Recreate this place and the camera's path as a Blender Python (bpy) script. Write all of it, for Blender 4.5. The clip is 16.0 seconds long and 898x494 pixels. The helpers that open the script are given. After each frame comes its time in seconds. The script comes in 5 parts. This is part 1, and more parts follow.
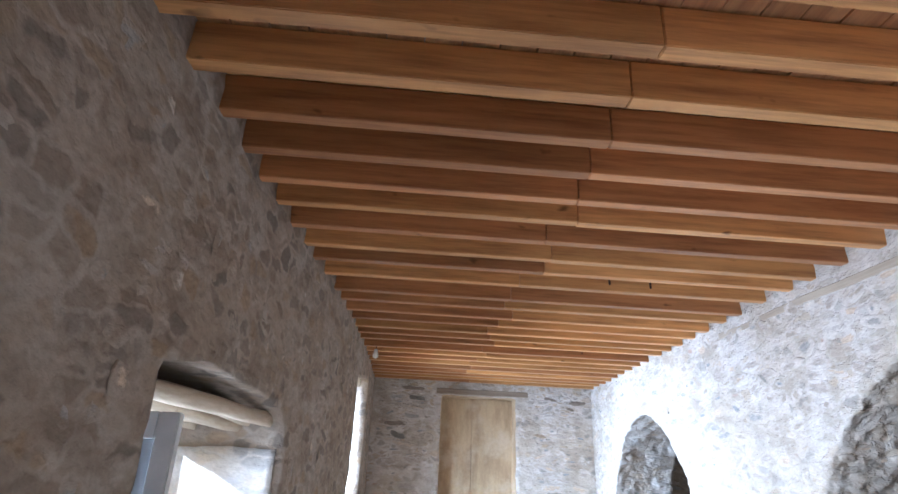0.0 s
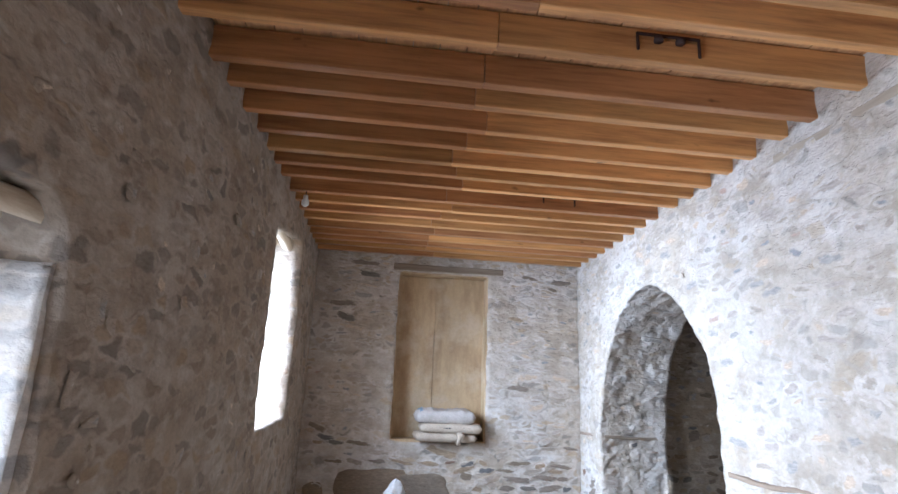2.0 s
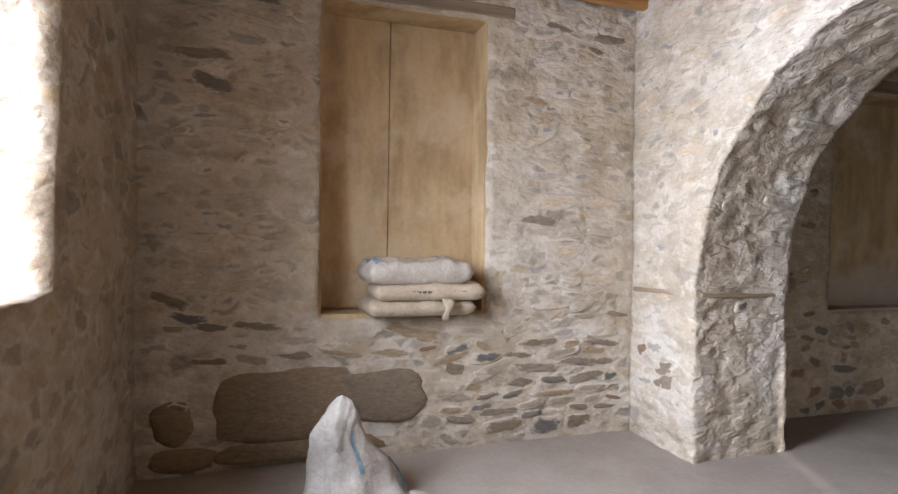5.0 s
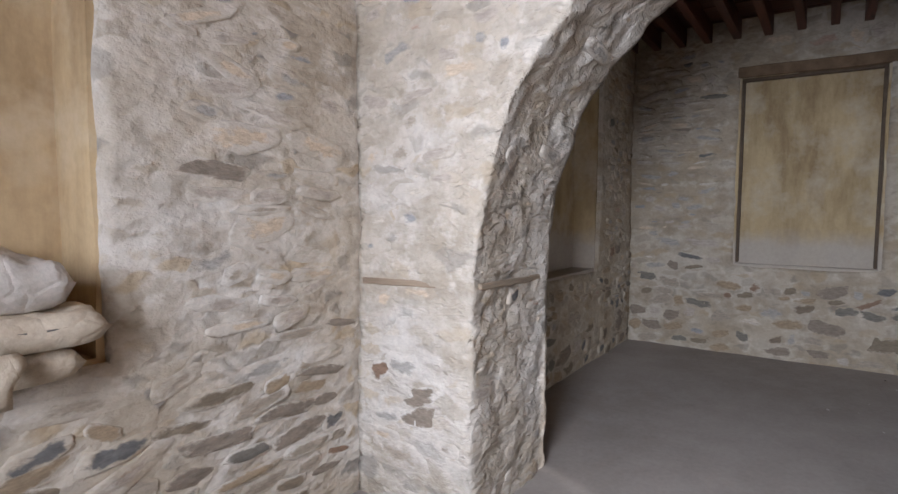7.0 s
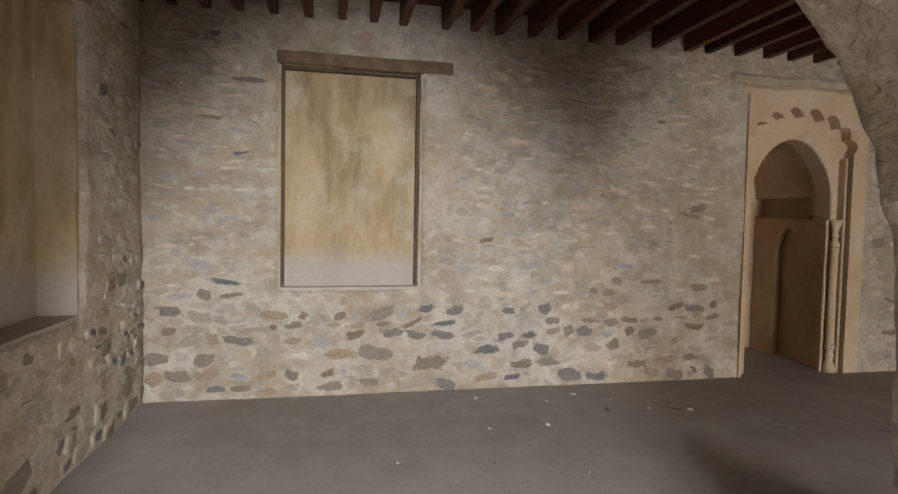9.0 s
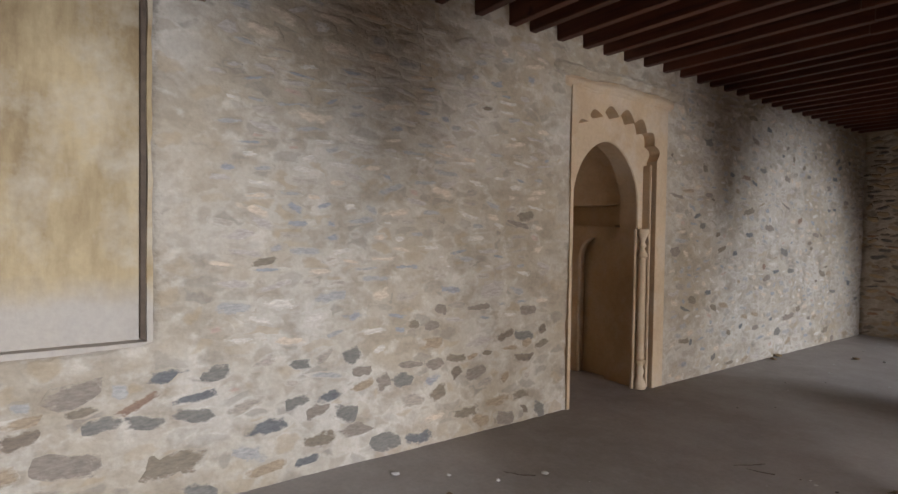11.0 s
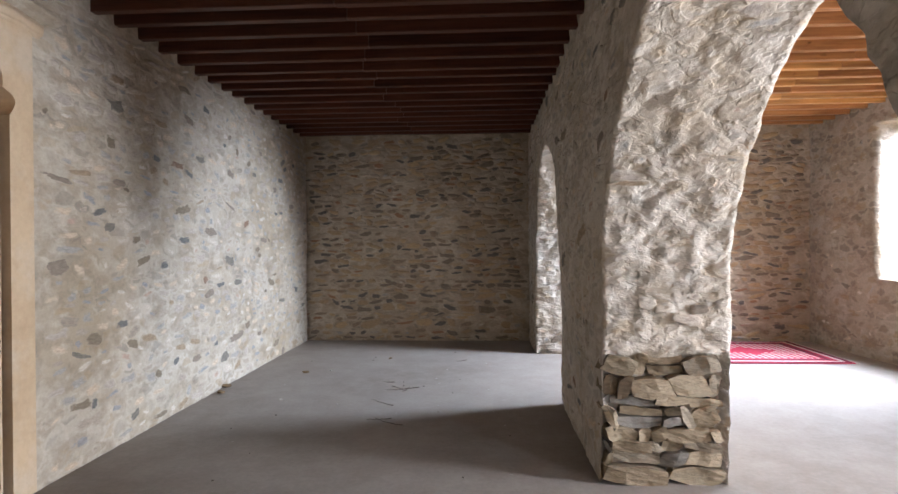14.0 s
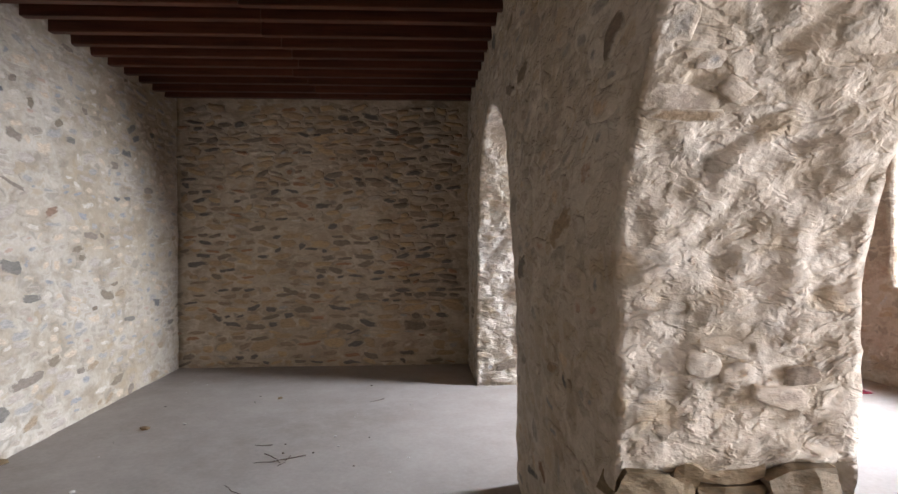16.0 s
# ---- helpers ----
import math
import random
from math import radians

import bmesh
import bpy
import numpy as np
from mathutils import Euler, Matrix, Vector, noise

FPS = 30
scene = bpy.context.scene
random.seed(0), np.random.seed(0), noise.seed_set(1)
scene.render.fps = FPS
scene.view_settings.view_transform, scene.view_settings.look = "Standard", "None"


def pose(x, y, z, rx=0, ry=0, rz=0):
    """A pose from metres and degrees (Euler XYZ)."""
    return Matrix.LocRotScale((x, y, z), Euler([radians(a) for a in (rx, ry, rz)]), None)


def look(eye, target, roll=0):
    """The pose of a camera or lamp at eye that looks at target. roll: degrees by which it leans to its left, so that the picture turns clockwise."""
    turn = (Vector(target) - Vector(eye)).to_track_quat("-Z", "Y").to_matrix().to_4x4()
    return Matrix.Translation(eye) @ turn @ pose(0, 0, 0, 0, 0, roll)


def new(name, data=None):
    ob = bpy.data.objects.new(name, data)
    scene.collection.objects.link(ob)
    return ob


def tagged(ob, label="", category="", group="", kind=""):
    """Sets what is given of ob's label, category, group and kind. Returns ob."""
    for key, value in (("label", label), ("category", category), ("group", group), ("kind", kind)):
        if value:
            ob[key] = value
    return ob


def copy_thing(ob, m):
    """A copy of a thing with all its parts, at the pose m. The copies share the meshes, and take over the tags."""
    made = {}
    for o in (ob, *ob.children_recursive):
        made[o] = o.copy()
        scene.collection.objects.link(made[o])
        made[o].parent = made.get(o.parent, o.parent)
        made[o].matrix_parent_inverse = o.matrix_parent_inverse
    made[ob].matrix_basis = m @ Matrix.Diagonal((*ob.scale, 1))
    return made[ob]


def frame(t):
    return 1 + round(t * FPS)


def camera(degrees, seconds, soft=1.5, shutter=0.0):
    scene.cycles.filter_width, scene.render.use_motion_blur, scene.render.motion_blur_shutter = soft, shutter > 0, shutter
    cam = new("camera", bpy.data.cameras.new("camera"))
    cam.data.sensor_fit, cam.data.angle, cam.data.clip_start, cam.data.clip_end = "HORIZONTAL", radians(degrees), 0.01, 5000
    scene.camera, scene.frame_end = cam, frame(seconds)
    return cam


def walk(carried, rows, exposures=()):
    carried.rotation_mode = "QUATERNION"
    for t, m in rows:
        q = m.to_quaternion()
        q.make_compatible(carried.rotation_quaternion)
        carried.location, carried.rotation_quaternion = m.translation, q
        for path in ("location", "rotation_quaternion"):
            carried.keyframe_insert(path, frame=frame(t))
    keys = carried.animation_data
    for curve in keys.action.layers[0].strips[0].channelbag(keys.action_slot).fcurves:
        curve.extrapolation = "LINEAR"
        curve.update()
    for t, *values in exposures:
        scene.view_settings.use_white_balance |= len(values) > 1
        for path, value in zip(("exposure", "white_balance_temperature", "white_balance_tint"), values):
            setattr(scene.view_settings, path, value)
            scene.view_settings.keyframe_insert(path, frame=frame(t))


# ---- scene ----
cam = camera(77.3, 16.0)
PATH = [
    (0, (-0.112, -0.244, 1.765), (0.011, 1.605, 2.517), 2.6),
    (0.5, (0.004, 0.14, 1.721), (0.148, 2.012, 2.41), 3.1),
    (1, (0.112, 0.564, 1.689), (0.288, 2.448, 2.337), 3.2),
    (1.5, (0.204, 0.995, 1.613), (0.408, 2.895, 2.203), 2.8),
    (2, (0.24, 1.441, 1.521), (0.465, 3.37, 2.0), 2.5),
    (2.5, (0.217, 1.985, 1.427), (0.498, 3.939, 1.748), 2.0),
    (3, (0.218, 2.477, 1.433), (0.51, 4.442, 1.664), 1.9),
    (5.5, (0.142, 5.147, 1.38), (1.01, 6.947, 1.293), 0.9),
    (6, (0.257, 5.529, 1.4), (1.446, 7.133, 1.291), 1.1),
    (6.5, (0.47, 5.953, 1.407), (1.918, 7.327, 1.274), 1.0),
    (7, (0.699, 6.331, 1.383), (2.355, 7.444, 1.252), 0.5),
    (7.5, (1.027, 6.568, 1.411), (2.896, 7.269, 1.282), 0.8),
    (8, (1.432, 6.69, 1.457), (3.407, 6.989, 1.347), 0.6),
    (8.5, (1.775, 6.748, 1.429), (3.771, 6.661, 1.343), 0.8),
    (9, (2.131, 6.662, 1.448), (4.086, 6.253, 1.356), 1.1),
    (11.5, (3.781, 6.333, 1.471), (5.118, 4.845, 1.447), 0.5),
    (12, (3.833, 6.184, 1.435), (4.734, 4.398, 1.433), 0.0),
    (12.5, (3.9, 5.808, 1.438), (4.499, 3.9, 1.43), -0.4),
    (13, (3.997, 5.416, 1.438), (4.44, 3.465, 1.424), -0.2),
    (13.5, (4.1, 5.029, 1.448), (4.337, 3.043, 1.436), -0.2),
    (14, (4.156, 4.618, 1.439), (4.269, 2.621, 1.43), -0.4),
    (14.5, (4.156, 4.176, 1.406), (4.194, 2.176, 1.401), -0.4),
    (15, (4.119, 3.714, 1.383), (4.05, 1.715, 1.372), -0.5),
    (15.5, (4.08, 3.256, 1.42), (3.991, 1.258, 1.402), -0.4),
    (16, (4.004, 2.835, 1.449), (3.903, 0.838, 1.429), -0.2),
]
walk(cam, [(t, look(eye, target, roll)) for t, eye, target, roll in PATH],
     [(0, 0.58, 4650, 10), (1.5, 0.3, 4800, 11), (3, -0.2, 5200, 14), (5.5, -0.2, 6000, 16), (6, -0.35, 5800, 17), (7, -0.5, 5700, 16), (8, -0.25, 6000, 16), (9, 0.4, 6250, 15), (11.5, 0.75, 5800, 15),
      (12.5, 1.4, 6000, 16), (13.5, 1.42, 5500, 12), (15, 1.32, 5550, 15), (16, 1.3, 5850, 15)])
# ---- light ----
world = bpy.data.worlds.new("sky")
scene.world = world
world.use_nodes = True
wn = world.node_tree.nodes
sky = wn.new("ShaderNodeTexSky")
sky.sky_type, sky.sun_disc = "NISHITA", False
sky.sun_elevation, sky.sun_rotation = radians(11), radians(206)
wn["Background"].inputs["Strength"].default_value = 0.12
world.node_tree.links.new(sky.outputs["Color"], wn["Background"].inputs["Color"])

sun_data = bpy.data.lights.new("sun", "SUN")
sun_data.energy, sun_data.angle, sun_data.color = 5.0, radians(0.5), (1.0, 0.95, 0.87)
sun = new("sun", sun_data)
# sun stands low in the south-south-west and only grazes the reveals
sun.matrix_world = look((-3.9, -8.0, 1.72), (0.0, 0.0, 0.0))


def window_lamp(y0, y1, z0, z1, watts, down=0.28, spread=125, tint=(1.0, 0.98, 0.95)):
    d = bpy.data.lights.new("daylight", "AREA")
    d.shape, d.size, d.size_y, d.energy, d.color = "RECTANGLE", y1 - y0, z1 - z0, watts, tint
    d.spread = radians(spread)
    ob = new("daylight", d)
    y, z = (y0 + y1) / 2, (z0 + z1) / 2
    x = west_x(y) - THICK_W + 0.06
    ob.matrix_world = look((x, y, z), (x + 1, y, z - down))
    return ob


# ---- plan: x east, y north, z up ----
THICK, THICK_W = 0.62, 0.80
NY, NY2 = 8.20, 8.08  # north walls of the two aisles
EX = 6.79            # east wall
SY = -3.77           # south wall
JOIST_DEEP = 0.18
WEST_LINE = ((-9, -0.58), (-3.8, -0.58), (-2.5, -0.61), (-0.5, -0.94), (1.2, -1.01), (3.0, -0.87), (4.3, -0.71), (6.0, -0.59), (8.2, -0.55), (12, -0.55))
JOIST_LINE = ((-9, 3.08), (-3.8, 3.08), (0.0, 3.12), (3.0, 3.15), (4.3, 3.13), (7.6, 3.045), (12, 3.04))


def along(line, y):
    """A soft line through a few places."""
    for (a, b), (c, d) in zip(line, line[1:]):
        if y <= c:
            t = (y - a) / (c - a)
            return b + (d - b) * t
    return line[-1][1]


def west_x(y):
    """Inner face of the west wall, which bellies outwards."""
    return sum(along(WEST_LINE, y + k * 0.25) for k in (-2, -1, 0, 1, 2)) / 5


def joist_z(y, east=False):
    if east:
        return 3.04
    return sum(along(JOIST_LINE, y + k * 0.3) for k in (-1, 0, 1)) / 3


ARCHES = [(5.32, 7.55), (1.205, 3.72), (-2.76, -0.48)]
SPRING, CROWN = 1.06, 2.53
DOOR = (1.80, 3.46, -0.3, 2.00)
WIN_N = (5.82, 7.06, 1.13, 2.82)
WIN_S = (-2.49, -1.15, 0.98, 2.88)

window_lamp(DOOR[0] + 0.02, 2.92, 0.05, 1.98, 140, 0.25, 122)
window_lamp(WIN_N[0], WIN_N[1], WIN_N[2], WIN_N[3], 238, 0.42, 118, (0.92, 0.96, 1.0))
window_lamp(WIN_S[0], WIN_S[1], WIN_S[2], WIN_S[3], 170, 0.52, 108, (0.90, 0.95, 1.0))


def arcade_w(y):
    return 2.69


def arcade_e(y):
    return 3.44


# ---- materials ----
def material(name, rough=0.9, metal=0.0):
    m = bpy.data.materials.new(name)
    m.use_nodes = True
    b = m.node_tree.nodes["Principled BSDF"]
    b.inputs["Roughness"].default_value = rough
    b.inputs["Metallic"].default_value = metal
    b.inputs["Specular IOR Level"].default_value = 0.3
    return m, m.node_tree.nodes, m.node_tree.links, b


def position(n):
    return n.new("ShaderNodeNewGeometry").outputs["Position"]


def mapped(n, l, src, scale, shift=(0, 0, 0)):
    k = n.new("ShaderNodeMapping")
    k.inputs["Scale"].default_value = scale
    k.inputs["Location"].default_value = shift
    l.new(src, k.inputs["Vector"])
    return k.outputs["Vector"]


def noise_tex(n, l, src, scale, detail=4.0, rough=0.6):
    k = n.new("ShaderNodeTexNoise")
    k.inputs["Scale"].default_value, k.inputs["Detail"].default_value, k.inputs["Roughness"].default_value = scale, detail, rough
    l.new(src, k.inputs["Vector"])
    return k.outputs["Fac"]


def ramp(n, l, src, stops, constant=False):
    k = n.new("ShaderNodeValToRGB")
    if constant:
        k.color_ramp.interpolation = "CONSTANT"
    e = k.color_ramp.elements
    while len(e) < len(stops):
        e.new(0.5)
    for el, (p, c) in zip(e, stops):
        el.position = p
        el.color = (c, c, c, 1) if isinstance(c, (int, float)) else (*c, 1)
    l.new(src, k.inputs["Fac"])
    return k.outputs["Color"]


def blend(n, l, fac, a, b, mode="MIX"):
    k = n.new("ShaderNodeMix")
    k.data_type, k.blend_type = "RGBA", mode
    for sock, v in ((k.inputs[0], fac), (k.inputs[6], a), (k.inputs[7], b)):
        if isinstance(v, (int, float)):
            sock.default_value = v
        elif isinstance(v, tuple):
            sock.default_value = (*v, 1)
        else:
            l.new(v, sock)
    return k.outputs[2]


def bump(n, l, b, height, strength, dist, before=None):
    k = n.new("ShaderNodeBump")
    k.inputs["Strength"].default_value, k.inputs["Distance"].default_value = strength, dist
    l.new(height, k.inputs["Height"])
    if before is not None:
        l.new(before, k.inputs["Normal"])
    l.new(k.outputs["Normal"], b.inputs["Normal"])
    return k.outputs["Normal"]


def mortar_colour(n, l, pos, pale, tan, dirt):
    big = ramp(n, l, noise_tex(n, l, pos, 1.1, 3), [(0.38, 0.0), (0.62, 1.0)])
    c = blend(n, l, big, pale, tan)
    mid = ramp(n, l, noise_tex(n, l, mapped(n, l, pos, (1, 1, 1.5)), 4.2, 4, 0.6), [(0.46, 0.0), (0.66, 0.8)])
    c = blend(n, l, mid, c, dirt)
    lime = ramp(n, l, noise_tex(n, l, mapped(n, l, pos, (1, 1, 1.3), (4, 7, 1)), 6.5, 4, 0.6), [(0.54, 0.0), (0.66, 0.55)])
    c = blend(n, l, lime, c, tuple(min(v * 1.16, 0.72) for v in pale))
    fine = ramp(n, l, noise_tex(n, l, pos, 42, 3, 0.6), [(0.3, 0.86), (0.7, 1.0)])
    return blend(n, l, 1.0, c, fine, "MULTIPLY")


def buried_stones(n, l, pos, size):
    """Stones that shimmer through the wash: their random tone, and how far each place lies inside its stone."""
    tex = n.new("ShaderNodeTexNoise")
    tex.inputs["Scale"].default_value, tex.inputs["Detail"].default_value = 7.0, 2.0
    l.new(pos, tex.inputs["Vector"])
    pull = n.new("ShaderNodeVectorMath")
    pull.operation = "MULTIPLY_ADD"
    l.new(tex.outputs["Color"], pull.inputs[0])
    pull.inputs[1].default_value = (0.11, 0.11, 0.11)
    l.new(pos, pull.inputs[2])
    flat = mapped(n, l, pull.outputs[0], (1, 1, 2.0))
    cell = n.new("ShaderNodeTexVoronoi")
    rim = n.new("ShaderNodeTexVoronoi")
    rim.feature = "DISTANCE_TO_EDGE"
    for k in (cell, rim):
        k.inputs["Scale"].default_value = size
        l.new(flat, k.inputs["Vector"])
    rgb = n.new("ShaderNodeSeparateColor")
    l.new(cell.outputs["Color"], rgb.inputs[0])
    worn = n.new("ShaderNodeMath")
    worn.operation = "MULTIPLY_ADD"
    l.new(noise_tex(n, l, pos, 16, 4, 0.6), worn.inputs[0])
    worn.inputs[1].default_value = -0.34
    l.new(rim.outputs["Distance"], worn.inputs[2])
    shift = n.new("ShaderNodeMath")
    shift.operation = "ADD"
    shift.inputs[1].default_value = 0.14
    l.new(worn.outputs[0], shift.inputs[0])
    core = ramp(n, l, shift.outputs[0], [(0.03, 0.0), (0.15, 1.0)])
    return rgb.outputs[0], rgb.outputs[1], core


PALE, TAN, DIRT = (0.62, 0.565, 0.485), (0.50, 0.42, 0.315), (0.375, 0.305, 0.22)
STONES = [(0.0, (0.30, 0.25, 0.20)), (0.2, (0.235, 0.215, 0.185)), (0.36, (0.40, 0.31, 0.21)), (0.52, (0.27, 0.22, 0.16)),
          (0.66, (0.42, 0.36, 0.29)), (0.80, (0.185, 0.18, 0.175)), (0.92, (0.30, 0.20, 0.14)), (0.95, (0.24, 0.19, 0.14))]


def mortar_material(name, pale=PALE, tan=TAN, dirt=DIRT, relief=1.0, show=0.75, size=6.2, thrown=False):
    m, n, l, b = material(name, 0.93)
    pos = position(n)
    c = mortar_colour(n, l, pos, pale, tan, dirt)
    tone, chance, core = buried_stones(n, l, pos, size)
    grey, warm = tuple(v * 0.78 for v in dirt), (tan[0] * 0.92, tan[1] * 0.84, tan[2] * 0.70)
    stone = ramp(n, l, tone, [(0.0, dirt), (0.3, (dirt[0] * 0.80, dirt[1] * 0.86, dirt[2] * 0.95)), (0.5, warm), (0.68, tan), (0.82, (grey[0] * 0.85, grey[1] * 0.92, grey[2] * 1.05)), (0.93, warm)], True)
    grain = ramp(n, l, noise_tex(n, l, mapped(n, l, pos, (1, 1, 2.0)), 22, 4, 0.6), [(0.3, 0.75), (0.7, 1.1)])
    stone = blend(n, l, 1.0, stone, grain, "MULTIPLY")
    seen = ramp(n, l, chance, [(0.0, 0.0), (0.25, 0.3 * show), (0.55, 0.7 * show), (1.0, show)])
    c = blend(n, l, blend(n, l, 1.0, core, seen, "MULTIPLY"), c, stone)
    l.new(c, b.inputs["Base Color"])
    first = bump(n, l, b, noise_tex(n, l, mapped(n, l, pos, (1, 1, 1.5)), 6, 2, 0.5), 0.6 * relief, 0.05)
    if thrown:
        clots = n.new("ShaderNodeTexVoronoi")
        clots.feature = "SMOOTH_F1"
        clots.inputs["Scale"].default_value, clots.inputs["Detail"].default_value, clots.inputs["Roughness"].default_value = 9.0, 2.0, 0.5
        wobble = n.new("ShaderNodeTexNoise")
        wobble.inputs["Scale"].default_value = 5.0
        l.new(pos, wobble.inputs["Vector"])
        pull = n.new("ShaderNodeVectorMath")
        pull.operation = "MULTIPLY_ADD"
        l.new(wobble.outputs["Color"], pull.inputs[0])
        pull.inputs[1].default_value = (0.22, 0.22, 0.12)
        l.new(pos, pull.inputs[2])
        l.new(mapped(n, l, pull.outputs[0], (1, 1, 1.7)), clots.inputs["Vector"])
        first = bump(n, l, b, clots.outputs["Distance"], 0.30, 0.035, first)
        lips = ramp(n, l, noise_tex(n, l, mapped(n, l, pull.outputs[0], (1, 1, 2.4)), 6.5, 3, 0.55), [(0.40, 0.0), (0.46, 0.5), (0.55, 0.55), (0.59, 1.0)])
        first = bump(n, l, b, lips, 0.5, 0.022, first)
    second = bump(n, l, b, blend(n, l, 1.0, core, seen, "MULTIPLY"), 0.3 * relief, 0.010, first)
    third = bump(n, l, b, noise_tex(n, l, mapped(n, l, pos, (1, 1, 1.4), (5, 2, 1)), 19, 3, 0.55), 0.7 * relief, 0.016, second)
    bump(n, l, b, noise_tex(n, l, pos, 70, 3, 0.6), 0.36 * relief, 0.005, third)
    return m


PALES = {"pale": (PALE, TAN, DIRT), "cream": ((0.52, 0.455, 0.36), (0.42, 0.34, 0.235), (0.32, 0.255, 0.175)), "tan": ((0.42, 0.36, 0.285), (0.35, 0.275, 0.195), (0.235, 0.18, 0.125)), "brown": ((0.53, 0.445, 0.335), (0.44, 0.35, 0.25), (0.30, 0.235, 0.16))}
STONES = [(p, (c[0] * 1.0, c[1] * 0.97, c[2] * 0.91)) for p, c in STONES]
SOFT = [(p, tuple(min(v * 1.25 + 0.09, 0.6) for v in c)) for p, c in STONES]
HARD = [(p, tuple(v * 0.88 for v in c)) for p, c in STONES]
EARTHY = [(0.0, (0.31, 0.225, 0.135)), (0.2, (0.17, 0.135, 0.10)), (0.36, (0.37, 0.265, 0.15)), (0.52, (0.23, 0.175, 0.12)), (0.66, (0.12, 0.105, 0.09)), (0.80, (0.33, 0.27, 0.20)), (0.92, (0.26, 0.15, 0.085))]
EARTHY = [(p, tuple(v * 1.35 for v in c)) for p, c in EARTHY]
TAWNY = [(0.0, (0.30, 0.23, 0.145)), (0.25, (0.22, 0.17, 0.105)), (0.5, (0.34, 0.27, 0.175)), (0.75, (0.26, 0.21, 0.145)), (0.9, (0.22, 0.195, 0.16))]


def stone_material(name, wash, joined, tone="pale", palette=None):
    """Rubble stone: mortar creeps over it from its rim, further in the more it is washed over."""
    m, n, l, b = material(name, 0.88)
    pos = position(n)
    if joined:
        rnd = n.new("ShaderNodeNewGeometry").outputs["Random Per Island"]
    else:
        rnd = n.new("ShaderNodeObjectInfo").outputs["Random"]
    c = ramp(n, l, rnd, palette or (HARD if wash < 0.3 else SOFT), True)
    grain = ramp(n, l, noise_tex(n, l, mapped(n, l, pos, (1, 1, 3.0)), 24, 5, 0.65), [(0.25, 0.62), (0.75, 1.15)])
    c = blend(n, l, 1.0, c, grain, "MULTIPLY")
    # 0 at the heart of the stone, 1 at its rim
    uv = n.new("ShaderNodeUVMap")
    rim = n.new("ShaderNodeVectorMath")
    rim.operation = "LENGTH"
    l.new(uv.outputs["UV"], rim.inputs[0])
    smear = noise_tex(n, l, mapped(n, l, pos, (1, 1, 1.7), (3, 1, 2)), 11.0, 6, 0.68)
    mad = n.new("ShaderNodeMath")
    mad.operation = "MULTIPLY_ADD"
    l.new(smear, mad.inputs[0])
    mad.inputs[1].default_value = 1.9
    l.new(rim.outputs["Value"], mad.inputs[2])
    own = n.new("ShaderNodeMath")
    own.operation = "MULTIPLY_ADD"
    l.new(rnd, own.inputs[0])
    own.inputs[1].default_value = 0.35
    l.new(mad.outputs[0], own.inputs[2])
    lo = 2.15 - wash * 1.15
    half = n.new("ShaderNodeMath")
    half.operation = "MULTIPLY"
    half.inputs[1].default_value = 0.4
    l.new(own.outputs[0], half.inputs[0])
    mask = ramp(n, l, half.outputs[0], [((lo - 0.13) * 0.4, 0.0), ((lo + 0.13) * 0.4, 1.0)])
    c = blend(n, l, mask, c, mortar_colour(n, l, pos, *PALES[tone]))
    l.new(c, b.inputs["Base Color"])
    first = bump(n, l, b, noise_tex(n, l, mapped(n, l, pos, (1, 1, 1.8)), 13, 4, 0.55), 0.7, 0.025)
    second = bump(n, l, b, mask, 0.3, 0.006, first)
    bump(n, l, b, noise_tex(n, l, pos, 80, 3), 0.2, 0.004, second)
    return m


def plain(name, col, rough=0.7, var=0.25, scale=20, metal=0.0):
    m, n, l, b = material(name, rough, metal)
    pos = position(n)
    f = ramp(n, l, noise_tex(n, l, pos, scale, 5, 0.65), [(0.25, 1 - var), (0.75, 1 + var * 0.4)])
    l.new(blend(n, l, 1.0, col, f, "MULTIPLY"), b.inputs["Base Color"])
    bump(n, l, b, noise_tex(n, l, pos, scale * 2, 4), 0.3, 0.004)
    return m


